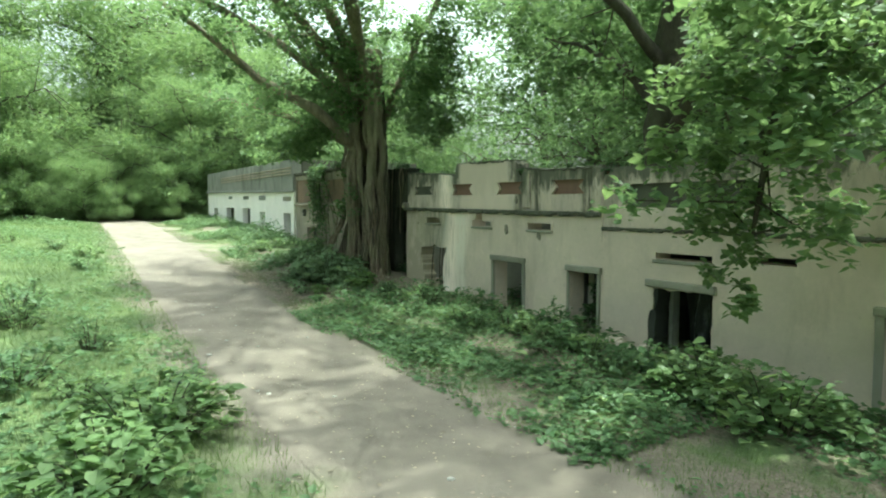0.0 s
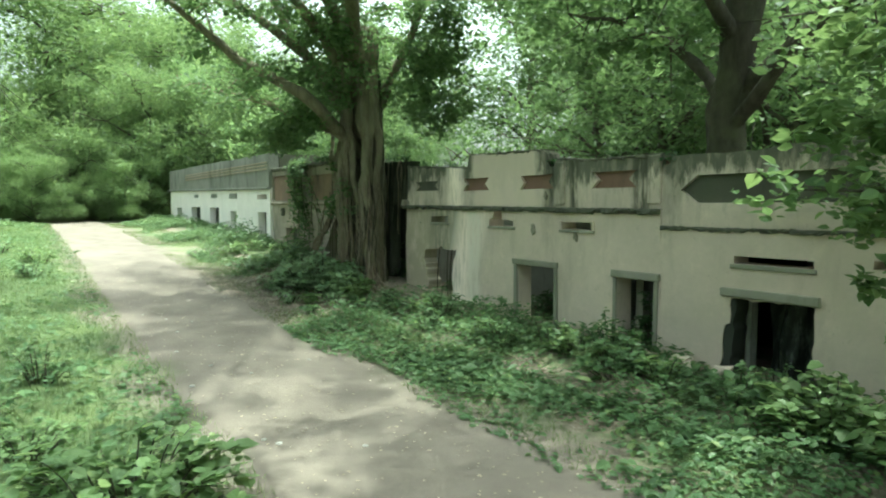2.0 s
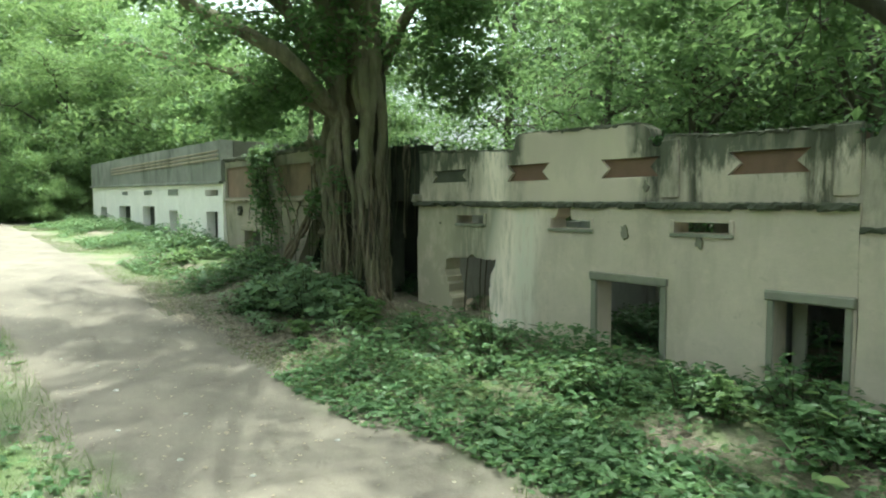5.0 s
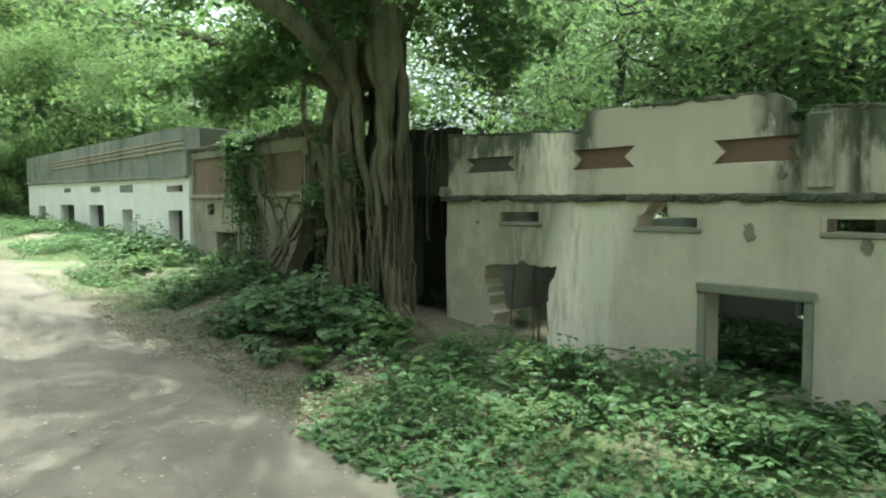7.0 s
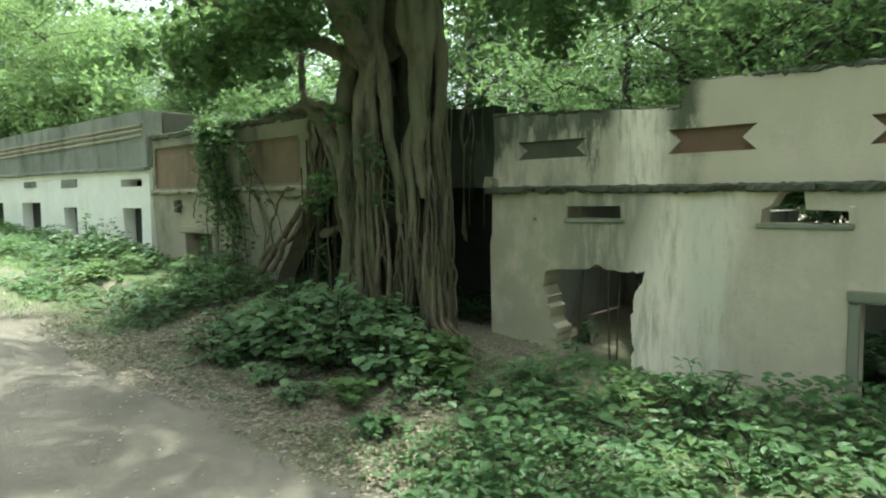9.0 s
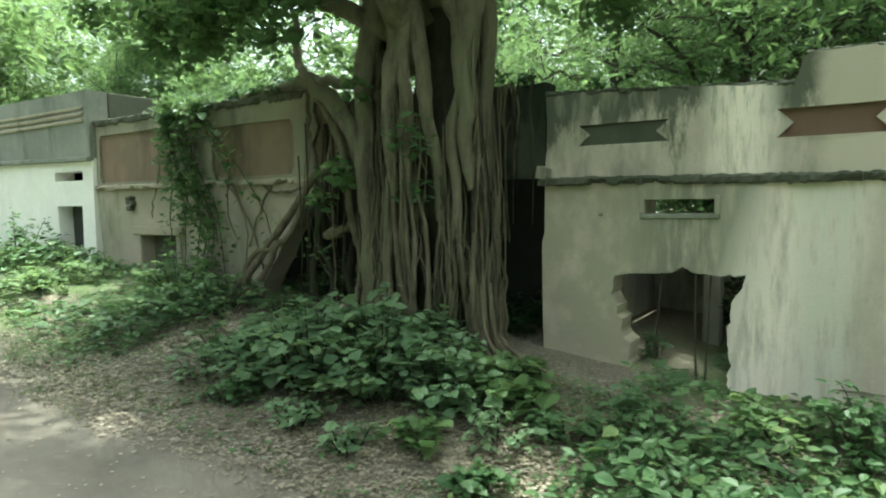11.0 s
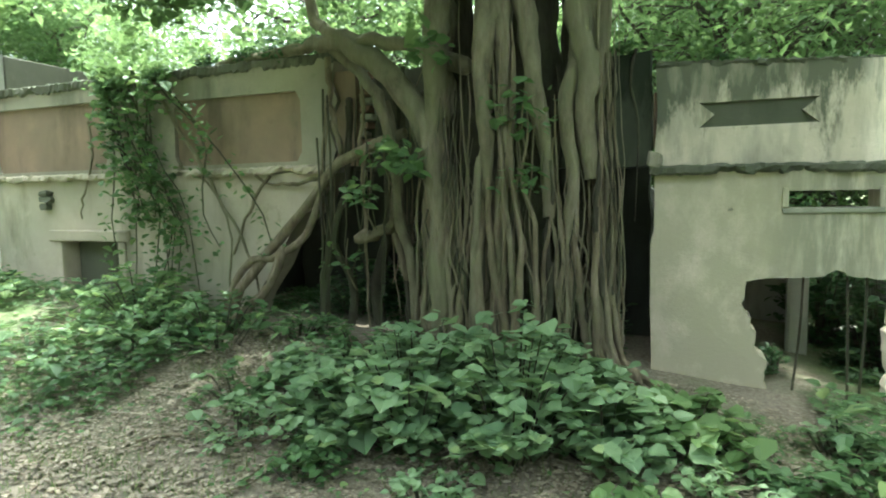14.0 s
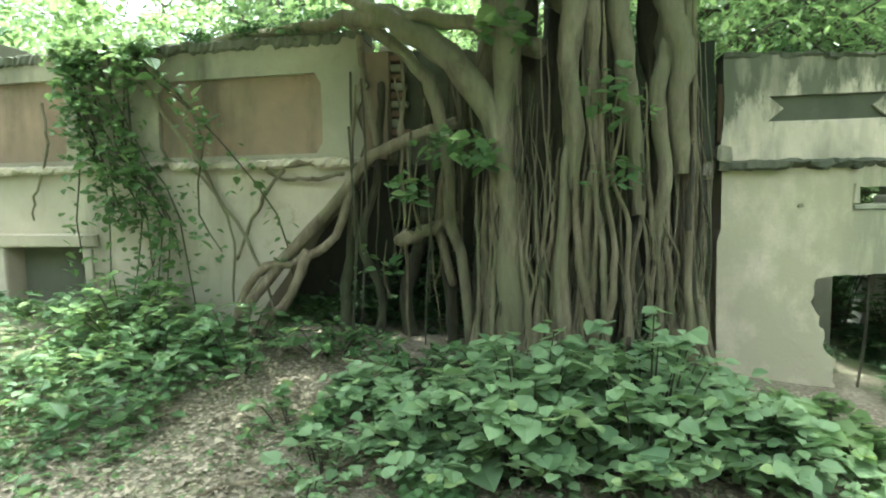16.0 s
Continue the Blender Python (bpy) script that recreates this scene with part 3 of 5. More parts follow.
# inner rooms
rooms = thing("inner_rooms", (4.0, 3.0, 0.0), "roofless and half-roofed inner rooms with some walls coloured dark as shade", "building")
p = Pile()
slab(p, rough_line([(-10, -0.8), (14, -0.8), (14, 2.5), (6, 2.5), (5.4, 1.5), (4.9, 1.3), (4.4, 1.15), (3.6, 1.25), (2.9, 1.2), (2.0, 1.2), (1.2, 1.3), (0.2, 1.5), (-1, 2.4), (-10, 2.9)], 0.3, 0.02, W),
     [quad_hole(3.85, 4.9, 0.1, 0.92, 0.02), quad_hole(1.52, 2.45, -0.1, 0.95, 0.02), quad_hole(6.3, 7.0, 0.0, 1.3, 0.02)], 3.4, 0.3, 0.015, 0.4, 8)
part("back_wall", p, GREYWALL, rooms, "grey mould-stained inner wall")
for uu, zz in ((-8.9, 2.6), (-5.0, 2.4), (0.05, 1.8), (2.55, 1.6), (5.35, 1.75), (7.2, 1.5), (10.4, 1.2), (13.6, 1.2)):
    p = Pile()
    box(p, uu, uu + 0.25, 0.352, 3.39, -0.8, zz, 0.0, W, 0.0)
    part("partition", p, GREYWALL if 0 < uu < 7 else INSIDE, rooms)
# slabs added to block sun and keep the openings dark
for u0, u1, zz in ((-8.6, -0.06, 2.55), (5.6, 7.0, 1.8), (0.32, 2.5, 1.88), (2.85, 5.3, 1.92), (7.05, 14, 1.56)):
    p = Pile()
    box(p, u0, u1, 0.62 if u0 < 0 else {0.32: 1.5, 2.85: 2.0}.get(u0, 0.352), 3.8, zz, zz + 0.14, 0.0, W, 0.0)
    part("roof_slab", p, MOSSY, rooms, "added mossy concrete roof slab that keeps the rooms dark")

# ---- the lower house towards the start of the walk ----
low = thing("lower_house", (10.5, 0.2, -0.4), "ruined cream house with a lower string course and wide openings", "building")
p = Pile()
ROUGHDOOR = [(7.97, -0.9), (7.96, -0.2), (7.99, 0.05), (8.02, 0.35), (8.08, 0.38), (8.09, 0.72), (9.14, 0.72), (9.14, 0.1), (9.17, -0.2), (9.15, -0.9)]
slab(p, rough_line([(7.004, -1.0), (14.0, -1.0), (14.0, 1.62), (7.004, 1.62)], 0.3, 0.004, W), [rough_line(ROUGHDOOR, 0.1, 0.012, W), quad_hole(8.12, 9.1, 1.17, 1.27), quad_hole(9.72, 10.3, 1.22, 1.32), quad_hole(11.3, 12.0, -0.3, 0.75)],
     0.0, 0.35, 0.012, 0.3, 4)
part("wall", p, CREAM, low, "smoother cream plaster wall")
arrow = [(7.29, 2.14), (7.54, 1.96), (9.6, 1.96), (9.85, 2.14), (9.6, 2.34), (7.54, 2.34)]
p = Pile()
slab(p, rough_line([(7.004, 1.62), (14, 1.62), (14, 2.62), (11, 2.64), (9.4, 2.68), (8.2, 2.62), (7.5, 2.63), (7.15, 2.62), (7.1, 2.52), (7.004, 2.5)], 0.2, 0.01, W), [arrow], 0.02, 0.3, 0.01, 0.3, 5)
par2 = part("parapet", p, PARAPET, low, "parapet streaked black by rain")
p = Pile()
box(p, 7.2, 9.95, 0.09, 0.2, 1.9, 2.4)
part("plaque_backing", p, MOSSY, par2, "dark arrow-shaped recessed plaque")
_u = 7.006
while _u < 13.95:
    w = min(float(W.uniform(0.6, 1.4)), 14.0 - _u)
    p = Pile()
    ledge(p, _u, _u + w - 0.004, -0.06 + W.uniform(-0.012, 0.012), 0.06, 1.572, 1.632, W)
    part("string_course", p, MOSSY, low)
    _u += w
p = Pile()
box(p, 7.96, 9.2, -0.05, 0.08, 0.73, 0.85, 0.006, W, 0.015)
part("lintel", p, STONE, low, "bare cement lintel")
p = Pile()
box(p, 8.08, 9.14, -0.03, 0.03, 1.11, 1.17, 0.004, W, 0.01)
part("vent_sill", p, STONE, low)
surround(low, 11.3, 12.0, -0.3, 0.75)
p = Pile()
box(p, 8.10, 8.17, 0.36, 0.55, -0.9, 0.9, 0.012, W, 0.02)
part("inner_pier", p, GREYWALL, low, "pale streaked pier inside the doorway")


p = Pile()
slab(p, rough_line([(7.94, -0.9), (8.07, -0.9), (8.1, -0.2), (8.14, 0.3), (8.15, 0.70), (8.06, 0.70), (7.98, 0.3), (7.93, 0.0)], 0.08, 0.012, W), [], 0.03, 0.3, 0.01, 0.3, 15)
part("doorpost", p, INSIDE, low, "charred timber doorpost")


def hanging_sheet(u0, u1, v0, z0, z1, seed):
    """A limp sheet with folds and a torn lower hem, 4 mm thick."""
    g = np.random.default_rng(seed)
    uu, zz = np.meshgrid(np.linspace(u0, u1, 44), np.linspace(0, 1, 24), indexing="ij")
    hem = z0 + 0.16 * np.abs(np.sin(7 * uu)) + 0.05 * g.uniform(0, 1, uu.shape)
    z = z1 + (hem - z1) * zz
    v = v0 + (0.03 + 0.06 * zz) * np.sin(17 * uu + 2.2 * np.sin(3 * zz)) + 0.03 * np.sin(31 * uu + 5 * zz) + 0.01 * g.normal(0, 1, uu.shape)
    front = np.stack([uu, v, z], -1).reshape(-1, 3)
    n, (a_, b_) = len(front), uu.shape
    i, j = np.meshgrid(np.arange(a_ - 1), np.arange(b_ - 1), indexing="ij")
    k = (i * b_ + j).ravel()
    f = np.stack([k, k + b_, k + b_ + 1, k + 1], -1)
    pile = Pile()
    pile.add(to_world(np.concatenate([front, front + np.array([0, 0.004, 0])])), np.concatenate([f, f[:, ::-1] + n]))
    return pile


_m, _t, _b = material("black_plastic", 0.28)
_c = coords(_t)
# greyer patches in the black base colour stand for glints
_t.links.new(mix(_t, grey(_t, noise_of(_t, _c, 5.0, 6, 0.7, (2, 2, 0.5)), 0.5, 0.68, 0, 0.8), (0.012, 0.014, 0.013), (0.10, 0.105, 0.095)), _b.inputs["Base Color"])
bump(_t, _b, noise_of(_t, _c, 25, 5), 0.5, 0.02)
# the sheet also makes the doorway read dark
lone("plastic_sheet", hanging_sheet(8.42, 9.24, 0.42, -0.55, 0.78, 3), _m, "torn black plastic sheet hanging inside the wide doorway", "sheet", smooth=True)
p = Pile()
box(p, 6.27, 6.42, 0.4, 0.46, -0.35, 0.8, 0.012, W, 0.015)
lone("wooden_board", p, STONE, "pale weathered board standing inside the narrow doorway", "board")
for k, (uu, vv, rr) in enumerate(((7.55, -0.22, 0.13), (7.78, -0.3, 0.10), (7.36, -0.3, 0.08), (8.1, -0.16, 0.12), (7.05, -0.25, 0.09))):
    p = Pile()
    zz = float(height(uu, vv))
    box(p, uu - rr, uu + rr, vv - rr * 0.7, vv + rr * 0.7, zz - 0.04, zz + rr * 1.1, 0.02, W, 0.03)
    lone("rubble_block", p, CREAM, "broken block of fallen plastered masonry by the doorway", "rubble", group="rubble by the doorway")

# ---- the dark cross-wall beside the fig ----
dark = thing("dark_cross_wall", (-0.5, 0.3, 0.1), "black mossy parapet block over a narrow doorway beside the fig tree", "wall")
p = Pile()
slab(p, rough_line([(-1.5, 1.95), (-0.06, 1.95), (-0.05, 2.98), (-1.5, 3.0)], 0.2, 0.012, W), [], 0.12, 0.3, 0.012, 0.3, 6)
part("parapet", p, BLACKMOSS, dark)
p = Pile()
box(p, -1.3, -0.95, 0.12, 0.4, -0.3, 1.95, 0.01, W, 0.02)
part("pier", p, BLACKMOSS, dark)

# ---- the brown-panelled house behind the fig ----
brown = thing("panelled_house", (-6.0, 0.0, 0.5), "derelict house with brown panelled parapet, split open by roots", "building")
BV = -0.2
p = Pile()
GAP = [(-4.35, 0.1), (-4.2, 0.62), (-3.95, 0.95), (-3.75, 1.3), (-3.4, 1.62), (-3.2, 1.97)]
slab(p, rough_line([(-8.45, -0.2), (-4.4, -0.2)] + GAP + [(-8.45, 2.0)], 0.16, 0.01, W), [quad_hole(-7.22, -6.24, 0.2, 1.21)], BV, 0.35, 0.012, 0.3, 7)
part("wall", p, PALE, brown, "pale blotched plaster wall")
p = Pile()
slab(p, rough_line([(-8.45, 2.0), (-3.2, 2.0), (-3.12, 2.2), (-3.2, 2.45), (-3.08, 2.7), (-3.16, 2.9), (-3.1, 3.13), (-5.2, 3.16), (-8.45, 3.08)], 0.2, 0.01, W),
     [rough_line([(-8.3, 2.1), (-6.4, 2.1), (-6.34, 2.2), (-6.34, 2.84), (-6.4, 2.92), (-8.3, 2.92), (-8.36, 2.84), (-8.36, 2.2)], 0.3),
      rough_line([(-5.2, 2.1), (-3.6, 2.1), (-3.54, 2.2), (-3.54, 2.74), (-3.6, 2.84), (-5.2, 2.84), (-5.26, 2.74), (-5.26, 2.2)], 0.3)], BV - 0.02, 0.3, 0.01, 0.3, 9)
part("parapet", p, DIRTY, brown, "raised plaster border")
p = Pile()
box(p, -8.4, -2.9, BV + 0.03, BV + 0.1, 2.03, 3.0, 0.003, W, 0.0)
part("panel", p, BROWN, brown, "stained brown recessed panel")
p = Pile()
ledge(p, -8.45, -3.1, BV - 0.09, BV + 0.2, 1.97, 2.05, W)
part("string_course", p, PALE, brown)
p = Pile()
ledge(p, -8.45, -3.1, BV - 0.06, BV + 0.2, 3.08, 3.19, W, 0.0, 0.016)
part("coping", p, MOSSY, brown)
for zz, w_ in ((1.62, 0.07), (1.7, 0.11), (1.78, 0.08)):
    p = Pile()
    box(p, -7.5, -7.5 + w_ + 0.06, BV - 0.09, BV + 0.02, zz, zz + 0.075, 0.01, W, 0.02)
    part("bracket", p, MOSSY, brown, "broken stone bracket")
surround(brown, -7.22, -6.24, 0.35, 1.21, v0=BV, mat=PALE, side=0.12, ears=0.2, lintel=0.14)
p = Pile()
box(p, -7.2, -6.26, BV + 0.22, BV + 0.3, 0.2, 1.2, 0, W, 0.0)
part("shutter", p, MOSSY, brown, "grey boarded window infill")
p = Pile()
slab(p, rough_line([(-3.4, 2.02), (-1.52, 2.0), (-1.52, 3.0), (-2.5, 3.02), (-3.4, 3.05)], 0.14, 0.015, W), [], 0.05, 0.3, 0.01, 0.3, 12)
part("broken_core", p, MOSSY, brown, "dark bare masonry behind the roots")
for k in range(11):
    zz, uu = 2.16 + 0.085 * k, -2.98 + 0.03 * math.sin(k * 1.7)
    p = Pile()
    box(p, uu, uu + 0.2 + 0.04 * math.sin(k * 2.3), -0.1, 0.03, zz, zz + 0.065, 0.006, W, 0.012)
    part("brick", p, RUST if k % 2 else STONE, brown, "exposed old brick")

# inner wall whose dark colour stands for the shade behind the roots
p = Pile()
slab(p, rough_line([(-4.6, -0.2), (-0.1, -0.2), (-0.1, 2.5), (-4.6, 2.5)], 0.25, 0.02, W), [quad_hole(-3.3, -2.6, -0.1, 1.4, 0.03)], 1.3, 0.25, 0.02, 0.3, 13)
part("inner_wall", p, INSIDE, brown, "inner wall coloured dark for the shade in the gap")

# ---- the white house in the distance ----
white = thing("white_house", (-16.0, 0.0, 1.0), "long whitewashed single-storey house with a grey weathered parapet", "building")
WV = -0.3
wins = [(-9.72, -8.88, 0.9, 1.70), (-13.1, -12.3, 1.0, 1.72), (-16.2, -14.8, 1.05, 1.86), (-19.6, -17.9, 1.1, 1.88), (-22.7, -21.6, 1.15, 1.84)]
wvents = [(-9.76, -8.8, 2.16, 2.33), (-13.15, -12.2, 2.22, 2.42), (-15.9, -15.0, 2.28, 2.44), (-18.9, -18.2, 2.32, 2.46)]
p = Pile()
slab(p, [(-24.2, 0.3), (-8.46, 0.3), (-8.46, 2.54), (-24.2, 2.78)], [quad_hole(*w) for w in wins] + [quad_hole(*w) for w in wvents[:1]], WV, 0.35, 0.01, 0.6, 10)
part("wall", p, WHITE, white, "whitewashed wall")
# added boards, coloured dark as the shade inside the windows
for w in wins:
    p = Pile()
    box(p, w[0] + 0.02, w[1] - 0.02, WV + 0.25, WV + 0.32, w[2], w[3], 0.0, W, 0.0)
    board = part("window_shade_board", p, INSIDE, white, "added dark board standing in for the shaded window opening")
    p = Pile()
    box(p, w[0] - 0.06, w[1] + 0.06, WV - 0.05, WV + 0.02, w[2] - 0.07, w[2] - 0.005, 0.003, W, 0.01)
    part("window_sill", p, GREYTOP, board)
for w in wvents[1:]:
    p = Pile()
    box(p, w[0], w[1], WV - 0.03, WV + 0.02, w[2], w[3], 0.004, W, 0.01)
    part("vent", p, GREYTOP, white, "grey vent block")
p = Pile()
slab(p, rough_line([(-24.2, 2.78), (-8.46, 2.54), (-8.46, 3.72), (-16, 3.78), (-24.2, 3.8)], 0.6, 0.01, W), [], WV - 0.02, 0.35, 0.01, 0.6, 11)
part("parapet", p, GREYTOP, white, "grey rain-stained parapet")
for k in range(3):
    p = Pile()
    box(p, -20.5, -8.6, WV - 0.06, WV, 3.18 + 0.11 * k, 3.235 + 0.11 * k, 0.003, W, 0.01)
    part("moulding", p, PALE, white)
for i in range(24):
    p = Pile()
    a = -24.25 + i * (15.8 / 24)
    zz = np.interp(a, [-24.2, -8.46], [2.78, 2.54])
    box(p, a, a + 15.8 / 24 - 0.004, WV - 0.1, WV + 0.05, zz - 0.06, zz + 0.02, 0.004, W, 0.015)
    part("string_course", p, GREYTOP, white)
p = Pile()
box(p, -8.8, -8.47, 0.06, 5.0, 0.3, 3.72, 0.0, W, 0.01)
part("end_wall", p, MOSSY, white, "blackened end wall above the lower roof")
p = Pile()
box(p, -24.2, -8.8, 0.06, 5.0, 2.6, 2.75, 0, W, 0.0)
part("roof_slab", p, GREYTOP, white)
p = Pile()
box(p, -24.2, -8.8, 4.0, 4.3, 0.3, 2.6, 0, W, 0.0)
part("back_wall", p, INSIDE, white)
p = Pile()
box(p, -24.2, -23.9, 0.06, 5.0, 0.3, 3.7, 0, W, 0.0)
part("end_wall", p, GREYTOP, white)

# ---- the fig tree ----
T = np.random.default_rng(11)
fig = thing("fig_tree", (-1.1, -0.7, 0.15), "old strangler fig with a trunk of fused hanging roots", "tree")
p = Pile()
# a few thick stems, and the fused and crossing roots round them
MID = np.array([-1.13, -0.55])
# inner stems take dark bark to give the shaded gaps between roots
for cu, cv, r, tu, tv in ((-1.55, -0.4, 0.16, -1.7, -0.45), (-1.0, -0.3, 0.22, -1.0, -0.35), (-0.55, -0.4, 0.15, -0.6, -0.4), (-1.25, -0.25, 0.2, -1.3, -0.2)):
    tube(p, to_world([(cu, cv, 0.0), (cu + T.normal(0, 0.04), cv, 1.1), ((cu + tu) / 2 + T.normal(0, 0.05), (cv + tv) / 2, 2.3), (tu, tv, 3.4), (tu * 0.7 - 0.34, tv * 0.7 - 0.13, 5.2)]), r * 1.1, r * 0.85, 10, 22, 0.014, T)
part("trunk", p, BARK_DARK, fig, "inner trunk wrapped in roots, coloured dark for the shade between them", True)


def around(q, s):
    return MID + np.array([0.74 * np.cos(q), 0.42 * np.sin(q)]) * s


def wander(points, amount):
    """Strays the inner points of a line a little, for a crooked root."""
    q = np.array(points, float)
    q[1:-1, :2] += T.normal(0, amount, (len(q) - 2, 2))
    return to_world(q)


def root_line(a0, s0, z0, a1, s1, z1, steps=7):
    """Points round the trunk from one angle, reach and height to another."""
    k = np.linspace(0, 1, steps)
    at = [around(a0 + (a1 - a0) * x, s0 + (s1 - s0) * x) for x in k]
    return [(*w, z0 + (z1 - z0) * x) for w, x in zip(at, k)]


def ground_at(a, s):
    return float(height(*around(a, s))) - 0.05


# thick upper stems, each frayed below into a handful of roots
for k in range(12):
    a = np.pi * (0.95 + 1.1 * k / 11) + T.normal(0, 0.07)
    r, s, fray = float(T.uniform(0.085, 0.16)), float(T.uniform(0.94, 1.1)), float(T.uniform(1.0, 2.4))
    turn = T.normal(0, 0.24)
    q = Pile()
    high = root_line(a, s, fray - 0.25, a + turn, s * 0.97, 4.0, 6) + [(*around(a + turn, 0.85 * s), 4.9), (*around(a + turn, 0.75 * s), 6.0)]
    tube(q, wander(high, 0.055), r * 0.4, r, 10, 30, 0.006, T)
    part("stem", q, BARK, fig, "", True)
    # one root in four is dark, to deepen the shaded gaps
    for m in range(4):
        b, o = a + T.normal(0, 0.2), float(s * T.uniform(1.0, 1.22))
        q = Pile()
        rr = float(T.uniform(0.017, 0.042))
        tube(q, wander(root_line(a + T.normal(0, 0.05), s * 1.02, fray + T.uniform(0.2, 0.9), b, o, ground_at(b, o), 7), 0.022), rr * 0.3, rr * 1.35, 8, 26, 0.005, T)
        part("aerial_root", q, (ROOT, ROOT, BARK, BARK_DARK)[m], fig, "", True)
# rear stems, also coloured dark as the shade behind the front roots
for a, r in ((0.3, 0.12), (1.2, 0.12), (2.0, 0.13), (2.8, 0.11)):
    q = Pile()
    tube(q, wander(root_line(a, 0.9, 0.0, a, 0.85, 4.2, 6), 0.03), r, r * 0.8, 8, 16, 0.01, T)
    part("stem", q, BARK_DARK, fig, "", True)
# the curtain of finer aerial roots, crossing and forking over them
for k in range(170):
    a = T.uniform(np.pi * 0.92, 2.08 * np.pi)
    fine = k % 5 > 1
    turn = T.normal(0, 0.10 if k % 3 else 0.38)
    r = float(T.uniform(0.005, 0.012) if fine else T.uniform(0.014, 0.03))
    o, z1 = float(T.uniform(1.0, 1.24)), float(T.uniform(0.8, 2.7) if k % 4 else T.uniform(2.6, 4.4))
    b = a + turn
    q = Pile()
    tube(q, wander(root_line(b, o * 0.93, z1, a, o * 1.05, ground_at(a, o * 1.05), 8), 0.028), r * 0.2, r * 1.35, 6, 26, 0.004, T)
    # every fourth strand in dark bark adds shade between the others
    part("aerial_root", q, BARK_DARK if k % 4 == 3 else ROOT if k % 3 else BARK, fig, "", True)
# limbs that carry the crown, and their twigs
limbs = {
    "a": ([(-1.3, -0.5, 3.2), (-1.0, -2.0, 4.4), (-2.0, -3.1, 5.2), (-2.6, -4.3, 6.3), (-3.2, -6.0, 7.6)], 0.16, 0.05),
    "b": ([(-1.2, -0.5, 3.6), (-1.6, -1.4, 5.0), (-1.9, -2.2, 6.3), (-2.4, -3.2, 8.2)], 0.17, 0.06),
    "c": ([(-1.1, -0.4, 3.8), (-1.0, -0.8, 5.4), (-1.0, -1.0, 7.2), (-0.6, -1.4, 9.2)], 0.26, 0.1),
    "d": ([(-1.0, -0.4, 4.0), (-0.6, 0.1, 5.2), (0.1, 0.5, 6.6), (1.2, 1.0, 8.4)], 0.14, 0.05),
    "e": ([(-1.3, -0.3, 4.0), (-2.6, 0.4, 5.2), (-4.2, 1.0, 6.3), (-6.0, 1.2, 7.4)], 0.18, 0.06),
}
# g to k: high limbs out of view, added to dapple the track
limbs.update({
    "h": ([(-1.2, -0.5, 4.4), (-0.4, -2.6, 6.4), (0.6, -4.8, 7.2), (1.6, -7.0, 7.4)], 0.13, 0.05),
    "i": ([(-1.3, -0.5, 4.6), (-3.0, -3.4, 7.0), (-4.6, -5.6, 8.0), (-6.2, -7.6, 8.4)], 0.13, 0.05),
    "j": ([(-1.0, -0.6, 5.0), (2.2, -2.8, 7.6), (5.6, -4.2, 8.6), (9.4, -4.8, 9.2)], 0.15, 0.05),
    "k": ([(-1.0, -0.6, 5.2), (0.4, -3.0, 7.6), (3.4, -5.8, 8.6), (6.6, -7.8, 9.0)], 0.14, 0.05),
    "f": ([(-1.2, -0.5, 3.4), (-3.0, -1.6, 4.3), (-5.0, -2.6, 5.0), (-7.5, -3.6, 5.6)], 0.11, 0.03),
    "g": ([(-1.1, -0.5, 4.6), (0.6, -1.6, 6.2), (2.4, -2.6, 7.4), (4.5, -3.4, 8.4)], 0.12, 0.05),
})
hubs = []
for pts, r0, r1 in limbs.values():
    p = Pile()
    tube(p, to_world(pts), r0, r1, 9, 16, 0.02, T)
    line = smooth_path(to_world(pts), 20)
    for i in range(5, 20, 1):
        d = T.normal(0, 1, 3)
        d[2] = abs(d[2]) * 0.5 - 0.15
        d = d / np.linalg.norm(d) * T.uniform(0.7, 1.6)
        tip = line[i] + d + np.array([0, 0, -0.15])
        tube(p, [line[i], line[i] + d * 0.5 + np.array([0, 0, 0.08]), tip], 0.03, 0.008, 5, 5, 0.0, None)
        hubs += [line[i] + d * 0.6, tip]
    part("limb", p, BARK, fig, "", True)
# crown: clumps round the twigs, and the drooping fringe over the lower house
p = Pile()
leaves(p, clumps(hubs, 0.55, 95, T), 0.1, T, "leaf", 0.35)
